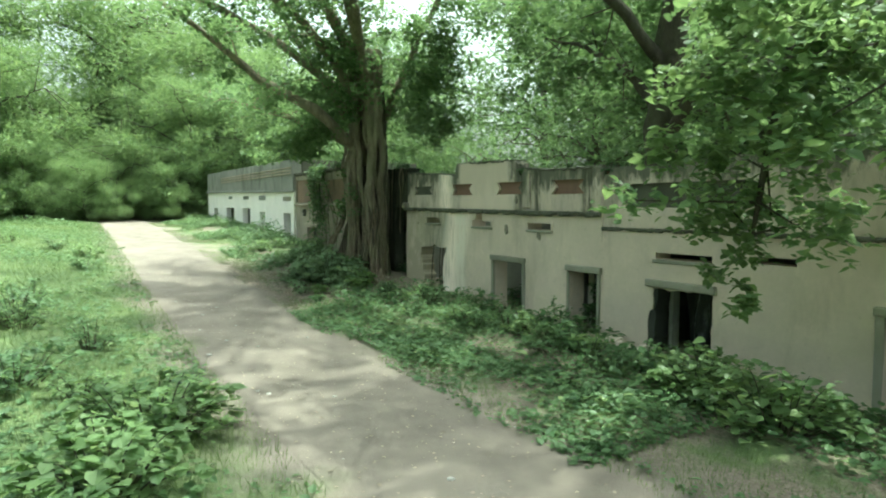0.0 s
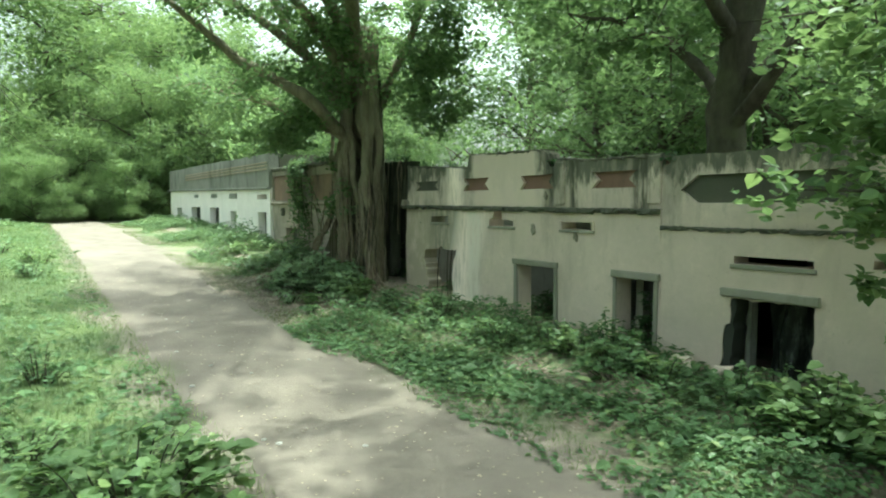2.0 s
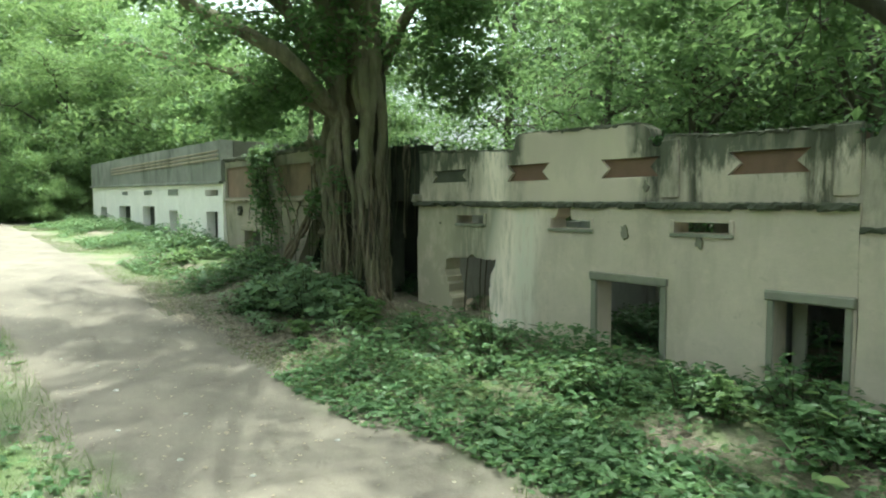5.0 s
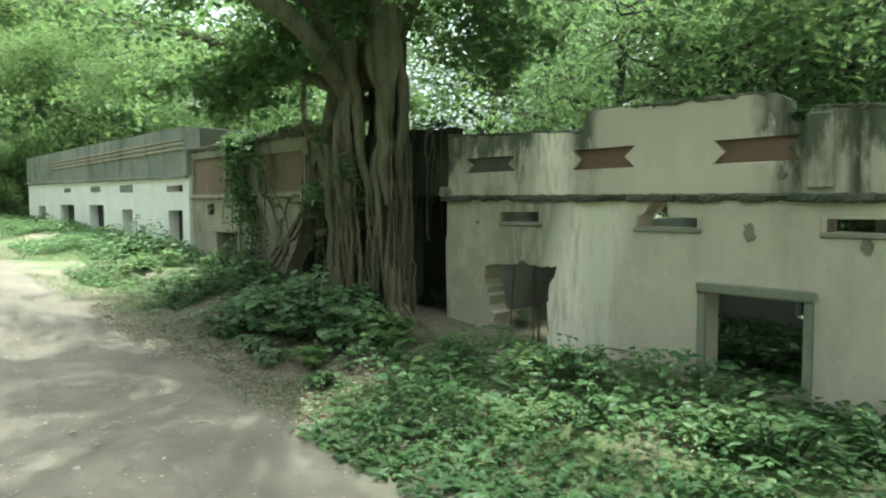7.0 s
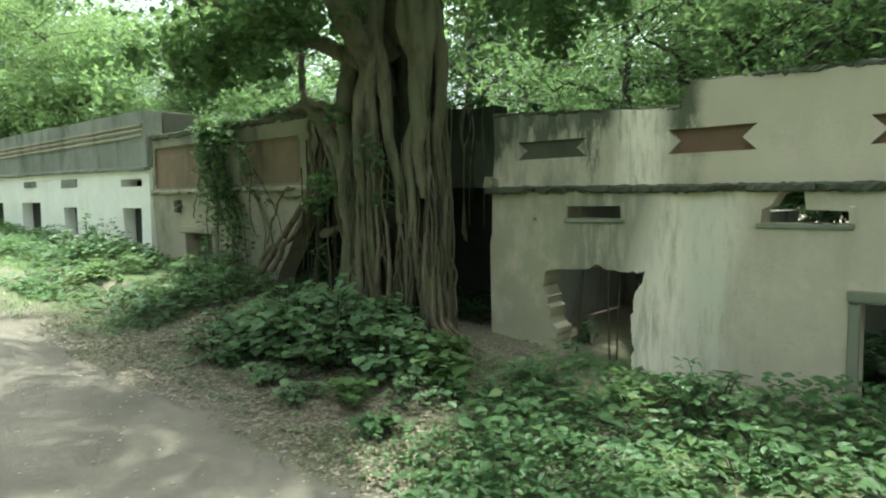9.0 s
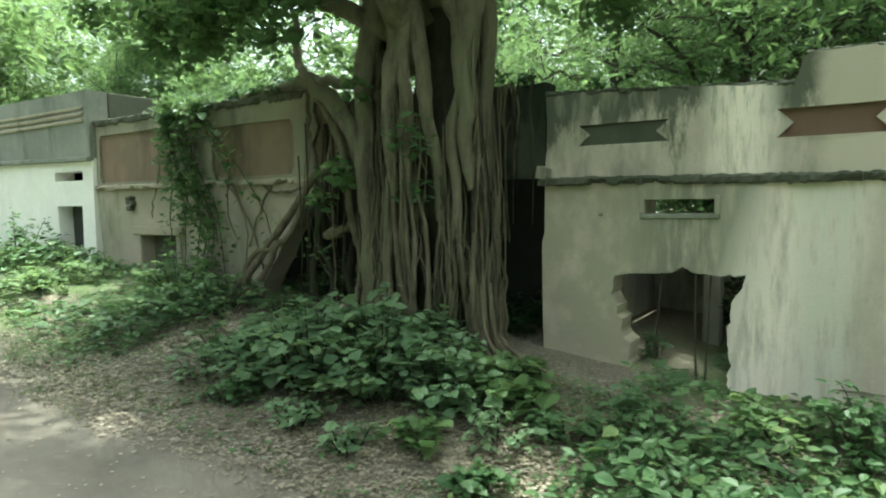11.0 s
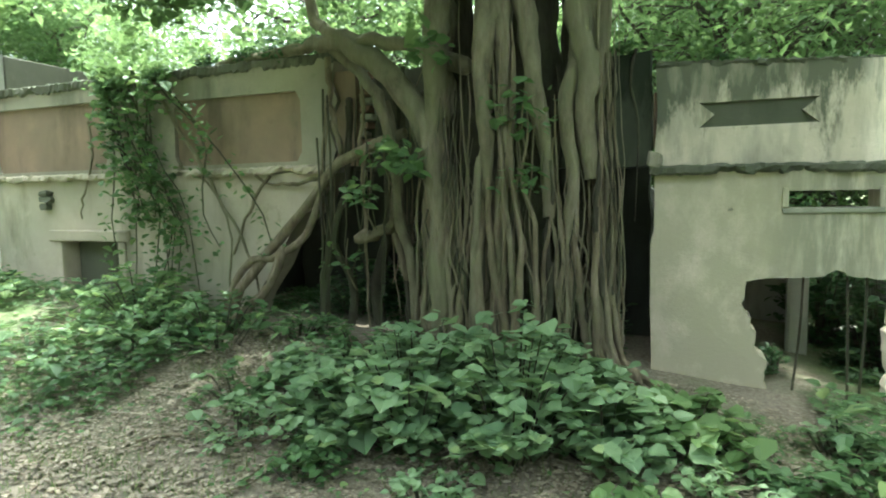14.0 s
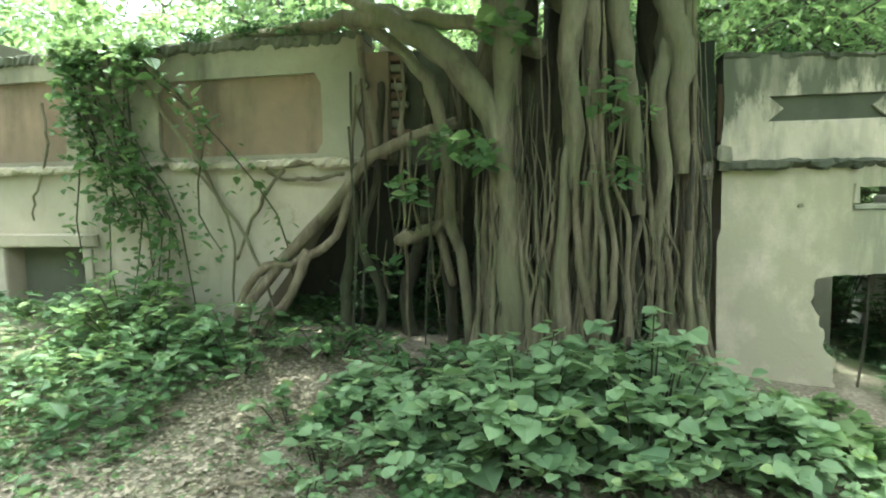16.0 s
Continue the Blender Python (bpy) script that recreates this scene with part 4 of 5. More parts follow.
for n, us_, vs_, zs_, wide, count in (
        (30, (-5.4, -2.0), (-1.6, 0.6), (3.8, 5.8), 0.5, 85), (34, (-2.8, 1.0), (0.2, 1.8), (3.6, 6.8), 0.5, 110), (14, (-2.6, 0.2), (-1.9, -1.2), (3.8, 4.9), 0.34, 55), (26, (-3.6, -1.5), (-2.0, -1.0), (3.3, 4.9), 0.4, 75), (22, (-2.2, 0.2), (-2.2, -1.2), (4.8, 6.6), 0.45, 80),
        (16, (-4.6, -2.3), (-2.0, -0.9), (3.6, 4.5), 0.36, 70), (24, (-9.4, -6.4), (0.6, 2.6), (3.7, 5.6), 0.5, 90), (22, (-4.8, -2.4), (0.5, 2.2), (3.4, 5.0), 0.45, 90), (12, (-7.5, -2.5), (-1.6, 0.4), (4.3, 5.6), 0.42, 70), (36, (-6.4, -2.3), (-2.5, -0.6), (3.5, 4.4), 0.36, 75), (40, (-0.5, 1.2), (-0.2, 1.0), (3.5, 6.4), 0.42, 100)):
    fringe = to_world(np.stack([T.uniform(*us_, n), T.uniform(*vs_, n), T.uniform(*zs_, n)], 1))
    leaves(p, clumps(fringe, wide, count, T), 0.095, T, "leaf", 0.35)
# sprays of leaves that sprout from the trunk
for du, dv, dz, n in ((-1.95, -1.0, 2.0, 40), (-1.7, -1.1, 2.9, 25), (-0.9, -1.15, 0.45, 50), (-1.3, -1.15, 0.5, 45)):
    leaves(p, clumps(to_world([(du, dv, dz)]), 0.24, n, T), 0.12, T, "leaf", 0.35)
part("crown", p, LEAF_FIG, fig, "small glossy green leaves")
# the big root that lies over the wall top, and the roots that split the wall
p = Pile()
tube(p, to_world([(-4.7, -0.1, 3.2), (-4.0, -0.15, 3.24), (-3.4, -0.3, 3.26), (-3.0, -0.48, 3.2), (-2.5, -0.7, 3.0), (-2.05, -0.8, 2.6), (-1.78, -0.82, 2.0), (-1.7, -0.8, 1.2), (-1.68, -0.85, 0.2)]), 0.045, 0.15, 9, 30, 0.02, T)
tube(p, to_world([(-3.35, -0.3, 4.1), (-3.25, -0.36, 3.5), (-2.8, -0.6, 3.22), (-2.2, -0.7, 3.1), (-1.5, -0.75, 2.8)]), 0.05, 0.075, 7, 16, 0.016, T)
tube(p, to_world([(-3.0, -0.45, 3.18), (-2.5, -0.62, 2.75), (-2.3, -0.6, 2.2), (-2.25, -0.5, 1.5), (-2.1, -0.5, 0.3)]), 0.06, 0.05, 7, 18, 0.018, T)
part("arching_root", p, BARK, fig, "thick root arching over the wall", True)
strands = [
    ([(-2.2, -0.5, 2.3), (-2.9, -0.4, 2.1), (-3.3, -0.42, 1.7), (-3.7, -0.45, 1.25), (-4.1, -0.5, 0.85), (-4.35, -0.55, 0.45)], 0.05, 0.06),
    ([(-3.2, -0.42, 1.75), (-3.35, -0.5, 1.3), (-3.7, -0.52, 1.1), (-4.1, -0.5, 1.0), (-4.3, -0.6, 0.55)], 0.04, 0.045),
    ([(-3.1, -0.38, 3.1), (-3.05, -0.42, 2.6), (-2.95, -0.42, 2.15)], 0.035, 0.03),
    ([(-2.4, -0.5, 2.6), (-2.3, -0.45, 2.0), (-2.4, -0.35, 1.4), (-2.3, -0.3, 0.9)], 0.05, 0.04),
    ([(-2.7, -0.4, 2.9), (-2.72, -0.4, 1.8), (-2.7, -0.35, 0.4)], 0.018, 0.014),
]
strands += [
    ([(-3.6, -0.5, 1.2), (-3.75, -0.62, 0.8), (-4.1, -0.8, 0.45)], 0.05, 0.04),
    ([(-2.2, -0.4, 1.5), (-2.55, -0.42, 1.35), (-2.75, -0.45, 1.3)], 0.05, 0.06),
    ([(-3.9, -0.3, 1.95), (-4.2, -0.26, 1.6), (-4.45, -0.26, 1.1)], 0.02, 0.015),
    ([(-3.3, -0.3, 1.9), (-3.8, -0.27, 1.85), (-4.3, -0.25, 2.0)], 0.025, 0.012),
]
for pts, r0, r1 in strands:
    p = Pile()
    tube(p, to_world(pts), r0, r1, 7, 14, 0.012, T)
    part("root", p, ROOT, fig, "", True)
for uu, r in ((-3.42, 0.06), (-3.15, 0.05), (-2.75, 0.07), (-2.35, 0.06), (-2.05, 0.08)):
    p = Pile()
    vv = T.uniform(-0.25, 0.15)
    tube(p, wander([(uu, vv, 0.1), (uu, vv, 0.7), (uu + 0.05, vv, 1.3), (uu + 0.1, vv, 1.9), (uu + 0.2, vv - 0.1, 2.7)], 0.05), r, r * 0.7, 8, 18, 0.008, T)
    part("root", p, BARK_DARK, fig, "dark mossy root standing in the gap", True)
for k in range(30):
    uu, vv = T.uniform(-3.3, -1.75), T.uniform(-0.5, -0.1)
    z1 = T.uniform(2.2, 3.0)
    z0 = T.uniform(0.2, 1.7)
    p = Pile()
    tube(p, to_world([(uu, vv, z1), (uu + T.normal(0, 0.05), vv - 0.03, (z0 + z1) / 2), (uu + T.normal(0, 0.08), vv, z0)]), 0.012, 0.006, 5, 9, 0.008, T)
    part("hanging_root", p, (BARK_DARK, ROOT, BARK_DARK)[k % 3], fig)
for k in range(9):
    uu = T.uniform(-1.0, -0.12)
    p = Pile()
    tube(p, wander([(uu, 0.09, 3.0), (uu, 0.07, 2.7), (uu, 0.07, 2.3), (uu, 0.05, T.uniform(1.2, 2.0))], 0.03), 0.016, 0.007, 5, 12, 0.004, T)
    part("hanging_root", p, BARK_DARK if k % 2 else BARK, fig)
# leafy sprouts on the trunk and in the gap
for uu, vv, zz, n in ((-2.55, -0.75, 1.75, 60), (-2.3, -0.8, 2.1, 40), (-0.95, -1.08, 2.35, 70), (-1.0, -1.05, 1.8, 40), (-2.9, -0.5, 1.1, 20)):
    p = Pile()
    tube(p, to_world([(uu, vv + 0.25, zz - 0.35), (uu, vv + 0.05, zz - 0.1), (uu + 0.05, vv, zz + 0.2)]), 0.012, 0.005, 5, 6)
    q = Pile()
    leaves(q, clumps(to_world([(uu, vv, zz)]), 0.3, n, T), 0.09, T, "leaf", 0.45)
    sprout = part("sprout", p, ROOT, fig)
    part("foliage", q, LEAF_LOW, sprout, "fresh green leaves")
# surface roots that run out over the bank by the corner
for k in range(30):
    a = T.uniform(-0.7, 0.9)
    r = T.uniform(0.4, 1.1)
    s = np.array([-0.35, -0.75]) + T.normal(0, 0.07, 2)
    e = s + r * np.array([np.cos(a), -abs(np.sin(a)) * 0.6])
    m = (s + e) / 2 + T.normal(0, 0.05, 2)
    p = Pile()
    tube(p, to_world([(*(s + np.array([-0.06, 0.06])), float(height(*s)) + 0.75), (*s, float(height(*s)) + 0.34), (*(s * 0.75 + e * 0.25), float(height(*s)) + 0.10), (*m, float(height(*m)) + 0.02), (*e, float(height(*e)) - 0.02)]), 0.03, 0.012, 6, 10, 0.01, T)
    part("root", p, ROOT, fig, "", True)

# ---- trees round the place ----
def tree(name, foot, tall, spread, label, bark, leaf, seed, leaf_size=0.16, count=60, trunk_r=0.25, low=0.35, limbs_n=9, lean=(0, 0), group="", shape="thin"):
    """A tapered trunk with limbs, twigs and a ragged crown of leaf clumps."""
    g = np.random.default_rng(seed)
    z0 = float(height(foot[0], foot[1]))
    ob = thing(name, (foot[0], foot[1], z0), label, "tree", group)
    base = np.array([foot[0], foot[1], z0 - 0.1])
    topc = base + np.array([lean[0], lean[1], tall * 0.85])
    p = Pile()
    mid = (base + topc) / 2 + np.array([*g.normal(0, 0.04 * tall, 2), 0])
    axis = np.array([base, base * 0.7 + mid * 0.3, mid, topc])
    tube(p, to_world(axis), trunk_r, trunk_r * 0.25, 8, 12, 0.01 * tall, g)
    part("trunk", p, bark, ob, "", True)
    line = smooth_path(axis, 30)
    hubs = []
    for k in range(limbs_n):
        p = Pile()
        s = line[int(np.interp(k + g.uniform(0, 1), [0, limbs_n], [30 * low, 29]))]
        a = k * 2.4 + g.uniform(-0.5, 0.5)
        reach = spread * g.uniform(0.6, 1.1) * (1.0 - 0.45 * (s[2] - base[2]) / tall)
        e = s + np.array([np.cos(a) * reach, np.sin(a) * reach, reach * g.uniform(0.05, 0.6)])
        m = (s + e) / 2 + np.array([0, 0, 0.1 * reach])
        tube(p, to_world([s, m, e]), trunk_r * 0.35, 0.02, 6, 8, 0.01 * tall, g)
        for q in np.linspace(0.35, 1.0, 6):
            c = s * (1 - q) ** 2 + 2 * m * q * (1 - q) + e * q * q
            for _ in range(2):
                d = g.normal(0, 1, 3) * np.array([1, 1, 0.6]) * spread * 0.22
                hubs.append(c + d)
                tube(p, to_world([c, c + d * 0.5 + np.array([0, 0, 0.1]), c + d]), 0.025, 0.008, 4, 4)
        part("limb", p, bark, ob, "", True)
    for _ in range(limbs_n):
        hubs.append(topc + g.normal(0, 1, 3) * np.array([1, 1, 0.5]) * spread * 0.35)
    p = Pile()
    at = clumps(to_world(np.array(hubs)), spread * 0.24, count, g, 0.75)
    leaves(p, at, leaf_size, g, shape, 0.35)
    part("crown", p, leaf, ob)
    return ob


# the tree that leans over the lower house, with its hanging branch
over = thing("overhanging_tree", (8.0, 1.1, -0.3), "dark tree inside the ruin, branches hanging over its wall", "tree")
G = np.random.default_rng(21)
p = Pile()
tube(p, to_world([(7.5, 1.1, -0.4), (7.45, 1.0, 1.6), (7.4, 0.95, 3.0), (7.8, 0.7, 5.0), (8.4, 0.2, 7.4)]), 0.36, 0.2, 10, 14, 0.03, G)
part("trunk", p, BARK_DARK, over, "", True)
hubs = []
LOW_LIMBS = [
    [(7.4, 0.95, 3.0), (9.0, 0.2, 4.1), (10.6, -1.0, 4.0), (11.0, -1.7, 2.9), (10.8, -1.75, 1.7)],
    [(7.5, 0.9, 3.5), (9.4, 0.5, 4.4), (11.2, -0.6, 4.2), (12.2, -1.4, 3.0)],
    [(7.65, 0.8, 4.2), (7.6, -0.8, 5.2), (7.2, -2.4, 5.8), (6.8, -4.0, 6.2)],
    [(7.45, 0.95, 3.4), (6.3, 1.4, 4.4), (5.0, 1.6, 5.2), (3.4, 1.8, 5.8)],
]
# the two that cross the track are unseen, added to carry shading leaves
HIGH_LIMBS = [
    [(8.2, 0.4, 5.6), (7.4, 1.4, 6.4), (6.0, 2.4, 7.2)],
    [(8.3, 0.3, 6.4), (9.2, -1.6, 7.6), (9.6, -4.0, 8.3), (9.2, -7.0, 8.8)],
    [(8.3, 0.3, 6.0), (8.0, -2.4, 7.0), (7.4, -5.0, 7.2), (6.6, -7.4, 7.0)],
]
for pts in LOW_LIMBS + HIGH_LIMBS:
    p = Pile()
    tube(p, to_world(pts), 0.11, 0.02, 7, 14, 0.03, G)
    line = smooth_path(to_world(pts), 16)
    for i in range(4, 16):
        for _ in range(2):
            d = G.normal(0, 1, 3) * np.array([1, 1, 0.7]) * 0.55
            d[2] -= 0.1
            tube(p, [line[i], line[i] + d * 0.6, line[i] + d], 0.016, 0.006, 4, 4)
            hubs.append(line[i] + d)
    part("limb", p, BARK_DARK, over, "", True)
p = Pile()
leaves(p, clumps(hubs, 0.42, 58, G), 0.11, G, "leaf", 0.45)
part("crown", p, LEAF_FIG, over, "green oval leaves along the limbs")
p = Pile()
# mostly unseen clumps, added to shade the rooms, bank and track
for n, us_, vs_, zs_ in ((50, (2.2, 7.8), (0.8, 3.2), (4.4, 7.6)), (80, (2.0, 9.0), (-2.4, 0.7), (6.6, 8.8)), (20, (1.5, 6.5), (1.2, 3.4), (3.7, 5.4)), (90, (-0.6, 6.6), (0.9, 5.2), (5.0, 8.2)), (80, (0.0, 5.6), (0.9, 4.0), (6.2, 8.2)), (50, (7.0, 12.0), (-3.4, -1.5), (7.2, 8.4)), (34, (4.0, 12.0), (-8.5, -4.6), (7.6, 9.4))):
    canopy = np.stack([G.uniform(*us_, n), G.uniform(*vs_, n), G.uniform(*zs_, n)], 1)
    leaves(p, clumps(to_world(canopy), 0.5, 75, G), 0.1, G, "leaf", 0.4)
part("crown", p, LEAF_FIG, over, "green oval leaves over the rooms, with added shade canopy over bank and track")
p = Pile()
veil = np.stack([G.uniform(10.2, 13.6, 115), G.uniform(-2.5, -1.3, 115), G.uniform(0, 1, 115)], 1)
veil[:, 2] = 1.75 + 2.7 * veil[:, 2] + 0.35 * np.sin(3 * veil[:, 0])
leaves(p, clumps(to_world(veil), 0.36, 60, G), 0.11, G, "leaf", 0.45)
tail = np.stack([10.6 + 0.25 * np.sin(np.arange(16)), -1.75 + 0.12 * np.cos(np.arange(16) * 2), np.linspace(0.85, 2.2, 16)], 1)
leaves(p, clumps(to_world(tail), 0.17, 26, G), 0.1, G, "leaf", 0.45)
part("hanging_spray", p, LEAF_BRIGHT, over, "bright green leaves hanging before the wall")

# the wood behind the houses: three kinds of tree, repeated
kinds = [
    tree("tree", (1.0, 8.5), 9.0, 4.0, "dark broadleaf tree rising behind the ruined houses", BARK_DARK, LEAF_FIG, 31, 0.17, 62, 0.26, 0.3, 11, group="trees behind the houses"),
    tree("tree", (4.5, 7.5), 11.0, 4.6, "tall slender tree with open crown behind the ruined houses", BARK_DARK, LEAF_FIG, 32, 0.2, 60, 0.24, 0.4, 12, group="trees behind the houses"),
    tree("tree", (-17.5, 8.0), 10.0, 4.4, "leafy green tree beyond the houses", BARK_DARK, LEAF_FIG, 33, 0.17, 190, 0.25, 0.12, 14, group="trees round the clearing"),
    tree("tree", (-36.0, -7.0), 9.0, 5.0, "dense bright green thicket tree at the end of the track", BARK_DARK, LEAF_BRIGHT, 34, 0.18, 230, 0.22, 0.02, 18, group="trees round the clearing"),
]


def plant(ob, u, v, turn, size=1.0):
    w = to_world([(u, v, float(height(u, v)))])[0]
    m = Matrix.Translation(w) @ Matrix.Rotation(radians(turn), 4, "Z") @ Matrix.Scale(size, 4)
    c = copy_thing(ob, m)
    c.scale = (size,) * 3
    return c


R_ = np.random.default_rng(41)
WOOD_BEHIND = [
    (-0.5, 11, 1, 1.0), (-11.5, 14.6, 1, 1.35), (-12.2, 20, 2, 1.7), (-2.4, 9.0, 1, 0.8), (2.8, 11.5, 0, 1.1), (-1.5, 16, 2, 1.1), (5.5, 13, 0, 1.2), 
    (11, 6, 1, 0.9), (14, 8, 0, 1.2), (3, 15, 2, 1.2), (-6, 24, 1, 1.2), (8, 18, 1, 1.3),
]
WOOD_FAR = [
    (13, 16, 2, 1.3), (18, 12, 0, 1.3), (22, 6, 0, 1.2), (-24, 14, 2, 1.2), (-23, 9, 3, 0.9), (-28, 6, 3, 1.1), (-31, 0, 3, 1.0), (-32, -12, 3, 1.2),
    (-38, 6, 3, 1.6), (-42, -3, 3, 1.9), (-44, -14, 3, 1.9), (-29, -18, 3, 1.2), (-23, -21, 2, 1.3), (-36, -24, 3, 1.7),
]
WOOD_ROUND = [
    (-17, -23, 3, 1.3), (-10, -24, 2, 1.3), (-28, -32, 3, 1.8), (-54, 4, 3, 2.2), (-52, -24, 3, 2.2), (-27, -6.5, 3, 0.4), (-28, -9.5, 3, 0.5), (-27, -2.0, 3, 0.38),
    (-30, -4.5, 3, 0.55), (-2, -26, 3, 1.4), (8, -26, 2, 1.4), (18, -22, 3, 1.4), (27, -12, 2, 1.4), (30, 4, 3, 1.4),
]
for u, v, k, s in WOOD_BEHIND + WOOD_FAR + WOOD_ROUND:
    plant(kinds[k], u, v, float(R_.uniform(0, 360)), s)

# ---- undergrowth, bushes and grass ----
V_ = np.random.default_rng(51)


def scatter(n, u0, u1, v0, v1, keep=None):
    u, v = V_.uniform(u0, u1, n), V_.uniform(v0, v1, n)
    if keep is not None:
        k = keep(u, v)
        u, v = u[k], v[k]
    return u, v


def patchy(u, v, f=0.9, ph=0.0):
    return 0.5 + 0.25 * (np.sin(f * u + 1.3 * np.sin(0.7 * v + ph) + ph) + np.sin(1.7 * f * v - 0.8 * u + 2 * ph))


def cover(name, mat, label, n, area, size, tall, keep=None, shape="leaf", up=0.65):
    u, v = scatter(n, *area, keep)
    z = height(u, v) + V_.uniform(0.02, 1, len(u)) * tall(u, v)
    p = Pile()
    leaves(p, to_world(np.stack([u, v, z], 1)), size, V_, shape, up)
    return lone(name, p, mat, label, "plants", "stuff")


LOW = "low green undergrowth along the foot of the ruined walls"
for size, n, up, lift in ((0.05, 28000, 0.7, 0.6), (0.088, 14000, 0.62, 1.0)):
    cover("undergrowth", LEAF_LOW, LOW, n, (1.2, 14.5, -3.4, -0.06), size, lambda u, v: lift * (0.07 + 0.42 * patchy(u, v, 2.1) ** 1.5 * np.clip((v + 3.4) / 1.2, 0.12, 1)),
          lambda u, v: patchy(u, v, 1.6, 0.6) + 0.16 * (v + 1.2) > V_.uniform(0.0, 0.72, len(u)))
    cover("undergrowth", LEAF_LOW, "green undergrowth before the panelled and white houses", n, (-24, -4.0, -2.9, -0.35), size * 1.15,
          lambda u, v: lift * (0.07 + 0.4 * patchy(u, v, 1.6, 2.0) ** 1.5 * np.clip((v + 3.0) / 1.2, 0.1, 1)), lambda u, v: patchy(u, v, 1.3, 1.0) + 0.3 * (v + 1.4) > V_.uniform(0.0, 0.6, len(u)))
    cover("undergrowth", LEAF_LOW, "sunlit weeds on the verge across the track", n, (-26, 14, -13, -6.1), size * 1.1,
          lambda u, v: lift * (0.06 + 0.32 * patchy(u, v, 1.1, 3.0) ** 1.5 * np.clip((-6.2 - v) / 1.5, 0.1, 1)), lambda u, v: patchy(u, v, 0.9, 4.0) > V_.uniform(0.1, 0.75, len(u)))


cover("undergrowth", LEAF_LOW, "leafy ground cover at the edge of the track", 11000, (1.6, 10.5, -3.75, -2.0), 0.07, lambda u, v: 0.03 + 0.2 * patchy(u, v, 1.9, 2.4) ** 1.3 * np.clip((v + 3.9) / 0.9, 0.2, 1),
      lambda u, v: patchy(u, v, 1.5, 3.1) + 0.25 * (v + 2.9) > V_.uniform(0.1, 0.7, len(u)))


def grass(label, n, area, tall, keep=None):
    u, v = scatter(n, *area, keep)
    p = Pile()
    at = to_world(np.stack([u, v, height(u, v) - 0.01], 1))
    aim = V_.normal(0, 0.35, (len(u), 3)) + np.array([0, 0, 1.0])
    s = tall * np.exp(V_.normal(0, 0.35, len(u)))
    side = V_.normal(0, 1, (len(u), 3)) * np.array([1, 1, 0])
    side /= np.linalg.norm(side, axis=1)[:, None]
    w = side * 0.004
    v4 = np.stack([at - w, at + w, at + aim * s[:, None]], 1).reshape(-1, 3)
    p.add(v4, np.arange(len(v4)).reshape(-1, 3))
    return lone("grass", p, GRASS, label, "grass", "stuff")


grass("short grass on the verge across the track", 110000, (-26, 14, -14, -6.0), 0.085)
grass("thin grass between the track and the walls", 60000, (-24, 14.5, -3.65, -2.0), 0.045, lambda u, v: (patchy(u, v, 1.3, 5) > 0.45) & ~((u > -4.5) & (u < 1.0) & (v > -2.9)))

grass("sparse grass tufts in the leaf litter", 9000, (-5.5, 2.6, -3.3, -0.9), 0.05, lambda u, v: patchy(u, v, 2.6, 2.5) > 0.62)

cover("undergrowth", LEAF_LOW, "scattered small weeds in the litter round the fig", 7000, (-5.0, 2.4, -3.3, -0.8), 0.042, lambda u, v: 0.03 + 0.14 * patchy(u, v, 2.3, 1.2), lambda u, v: patchy(u, v, 2.0, 0.3) > V_.uniform(0.25, 0.8, len(u)))


# indoor weeds use the darker leaf colour to hold the rooms' shade
cover("undergrowth", LEAF_DARK, "rank weeds on the floor of the roofless rooms", 6500, (0.35, 5.3, 0.4, 3.35), 0.07, lambda u, v: 0.04 + 0.26 * patchy(u, v, 2.0, 0.8) ** 1.4, lambda u, v: u > 1.6)
cover("undergrowth", LEAF_DARK, "shaded thicket behind the ruined rooms", 22000, (-5.0, 9.0, 3.75, 7.5), 0.11, lambda u, v: 0.3 + 1.5 * patchy(u, v, 1.4, 0.4))
cover("undergrowth", LEAF_DARK, "shaded weeds inside the house split by roots", 3500, (-4.4, -0.3, 0.15, 1.25), 0.07, lambda u, v: 0.05 + 0.35 * patchy(u, v, 2.4, 1.1))


def litter():
    u, v = scatter(15000, -6.0, 2.6, -3.6, -0.4, lambda u, v: patchy(u, v, 1.7, 1.5) > V_.uniform(0.0, 0.7, len(u)))
    p = Pile()
    leaves(p, to_world(np.stack([u, v, height(u, v) + V_.uniform(0.004, 0.02, len(u))], 1)), 0.04, V_, "leaf", 0.8)
    u, v = scatter(16000, -5.5, 2.6, -3.4, -0.9)
    leaves(p, to_world(np.stack([u, v, height(u, v) + V_.uniform(0.006, 0.03, len(u))], 1)), 0.034, V_, "leaf", 0.75)
    u, v = scatter(1500, -8.0, 13.0, -6.3, -3.4)
    leaves(p, to_world(np.stack([u, v, height(u, v) + V_.uniform(0.008, 0.02, len(u))], 1)), 0.035, V_, "leaf", 0.8)
    lone("leaf_litter", p, DRYLEAF, "dry brown fallen leaves on bank and track", "leaves", "stuff")


litter()


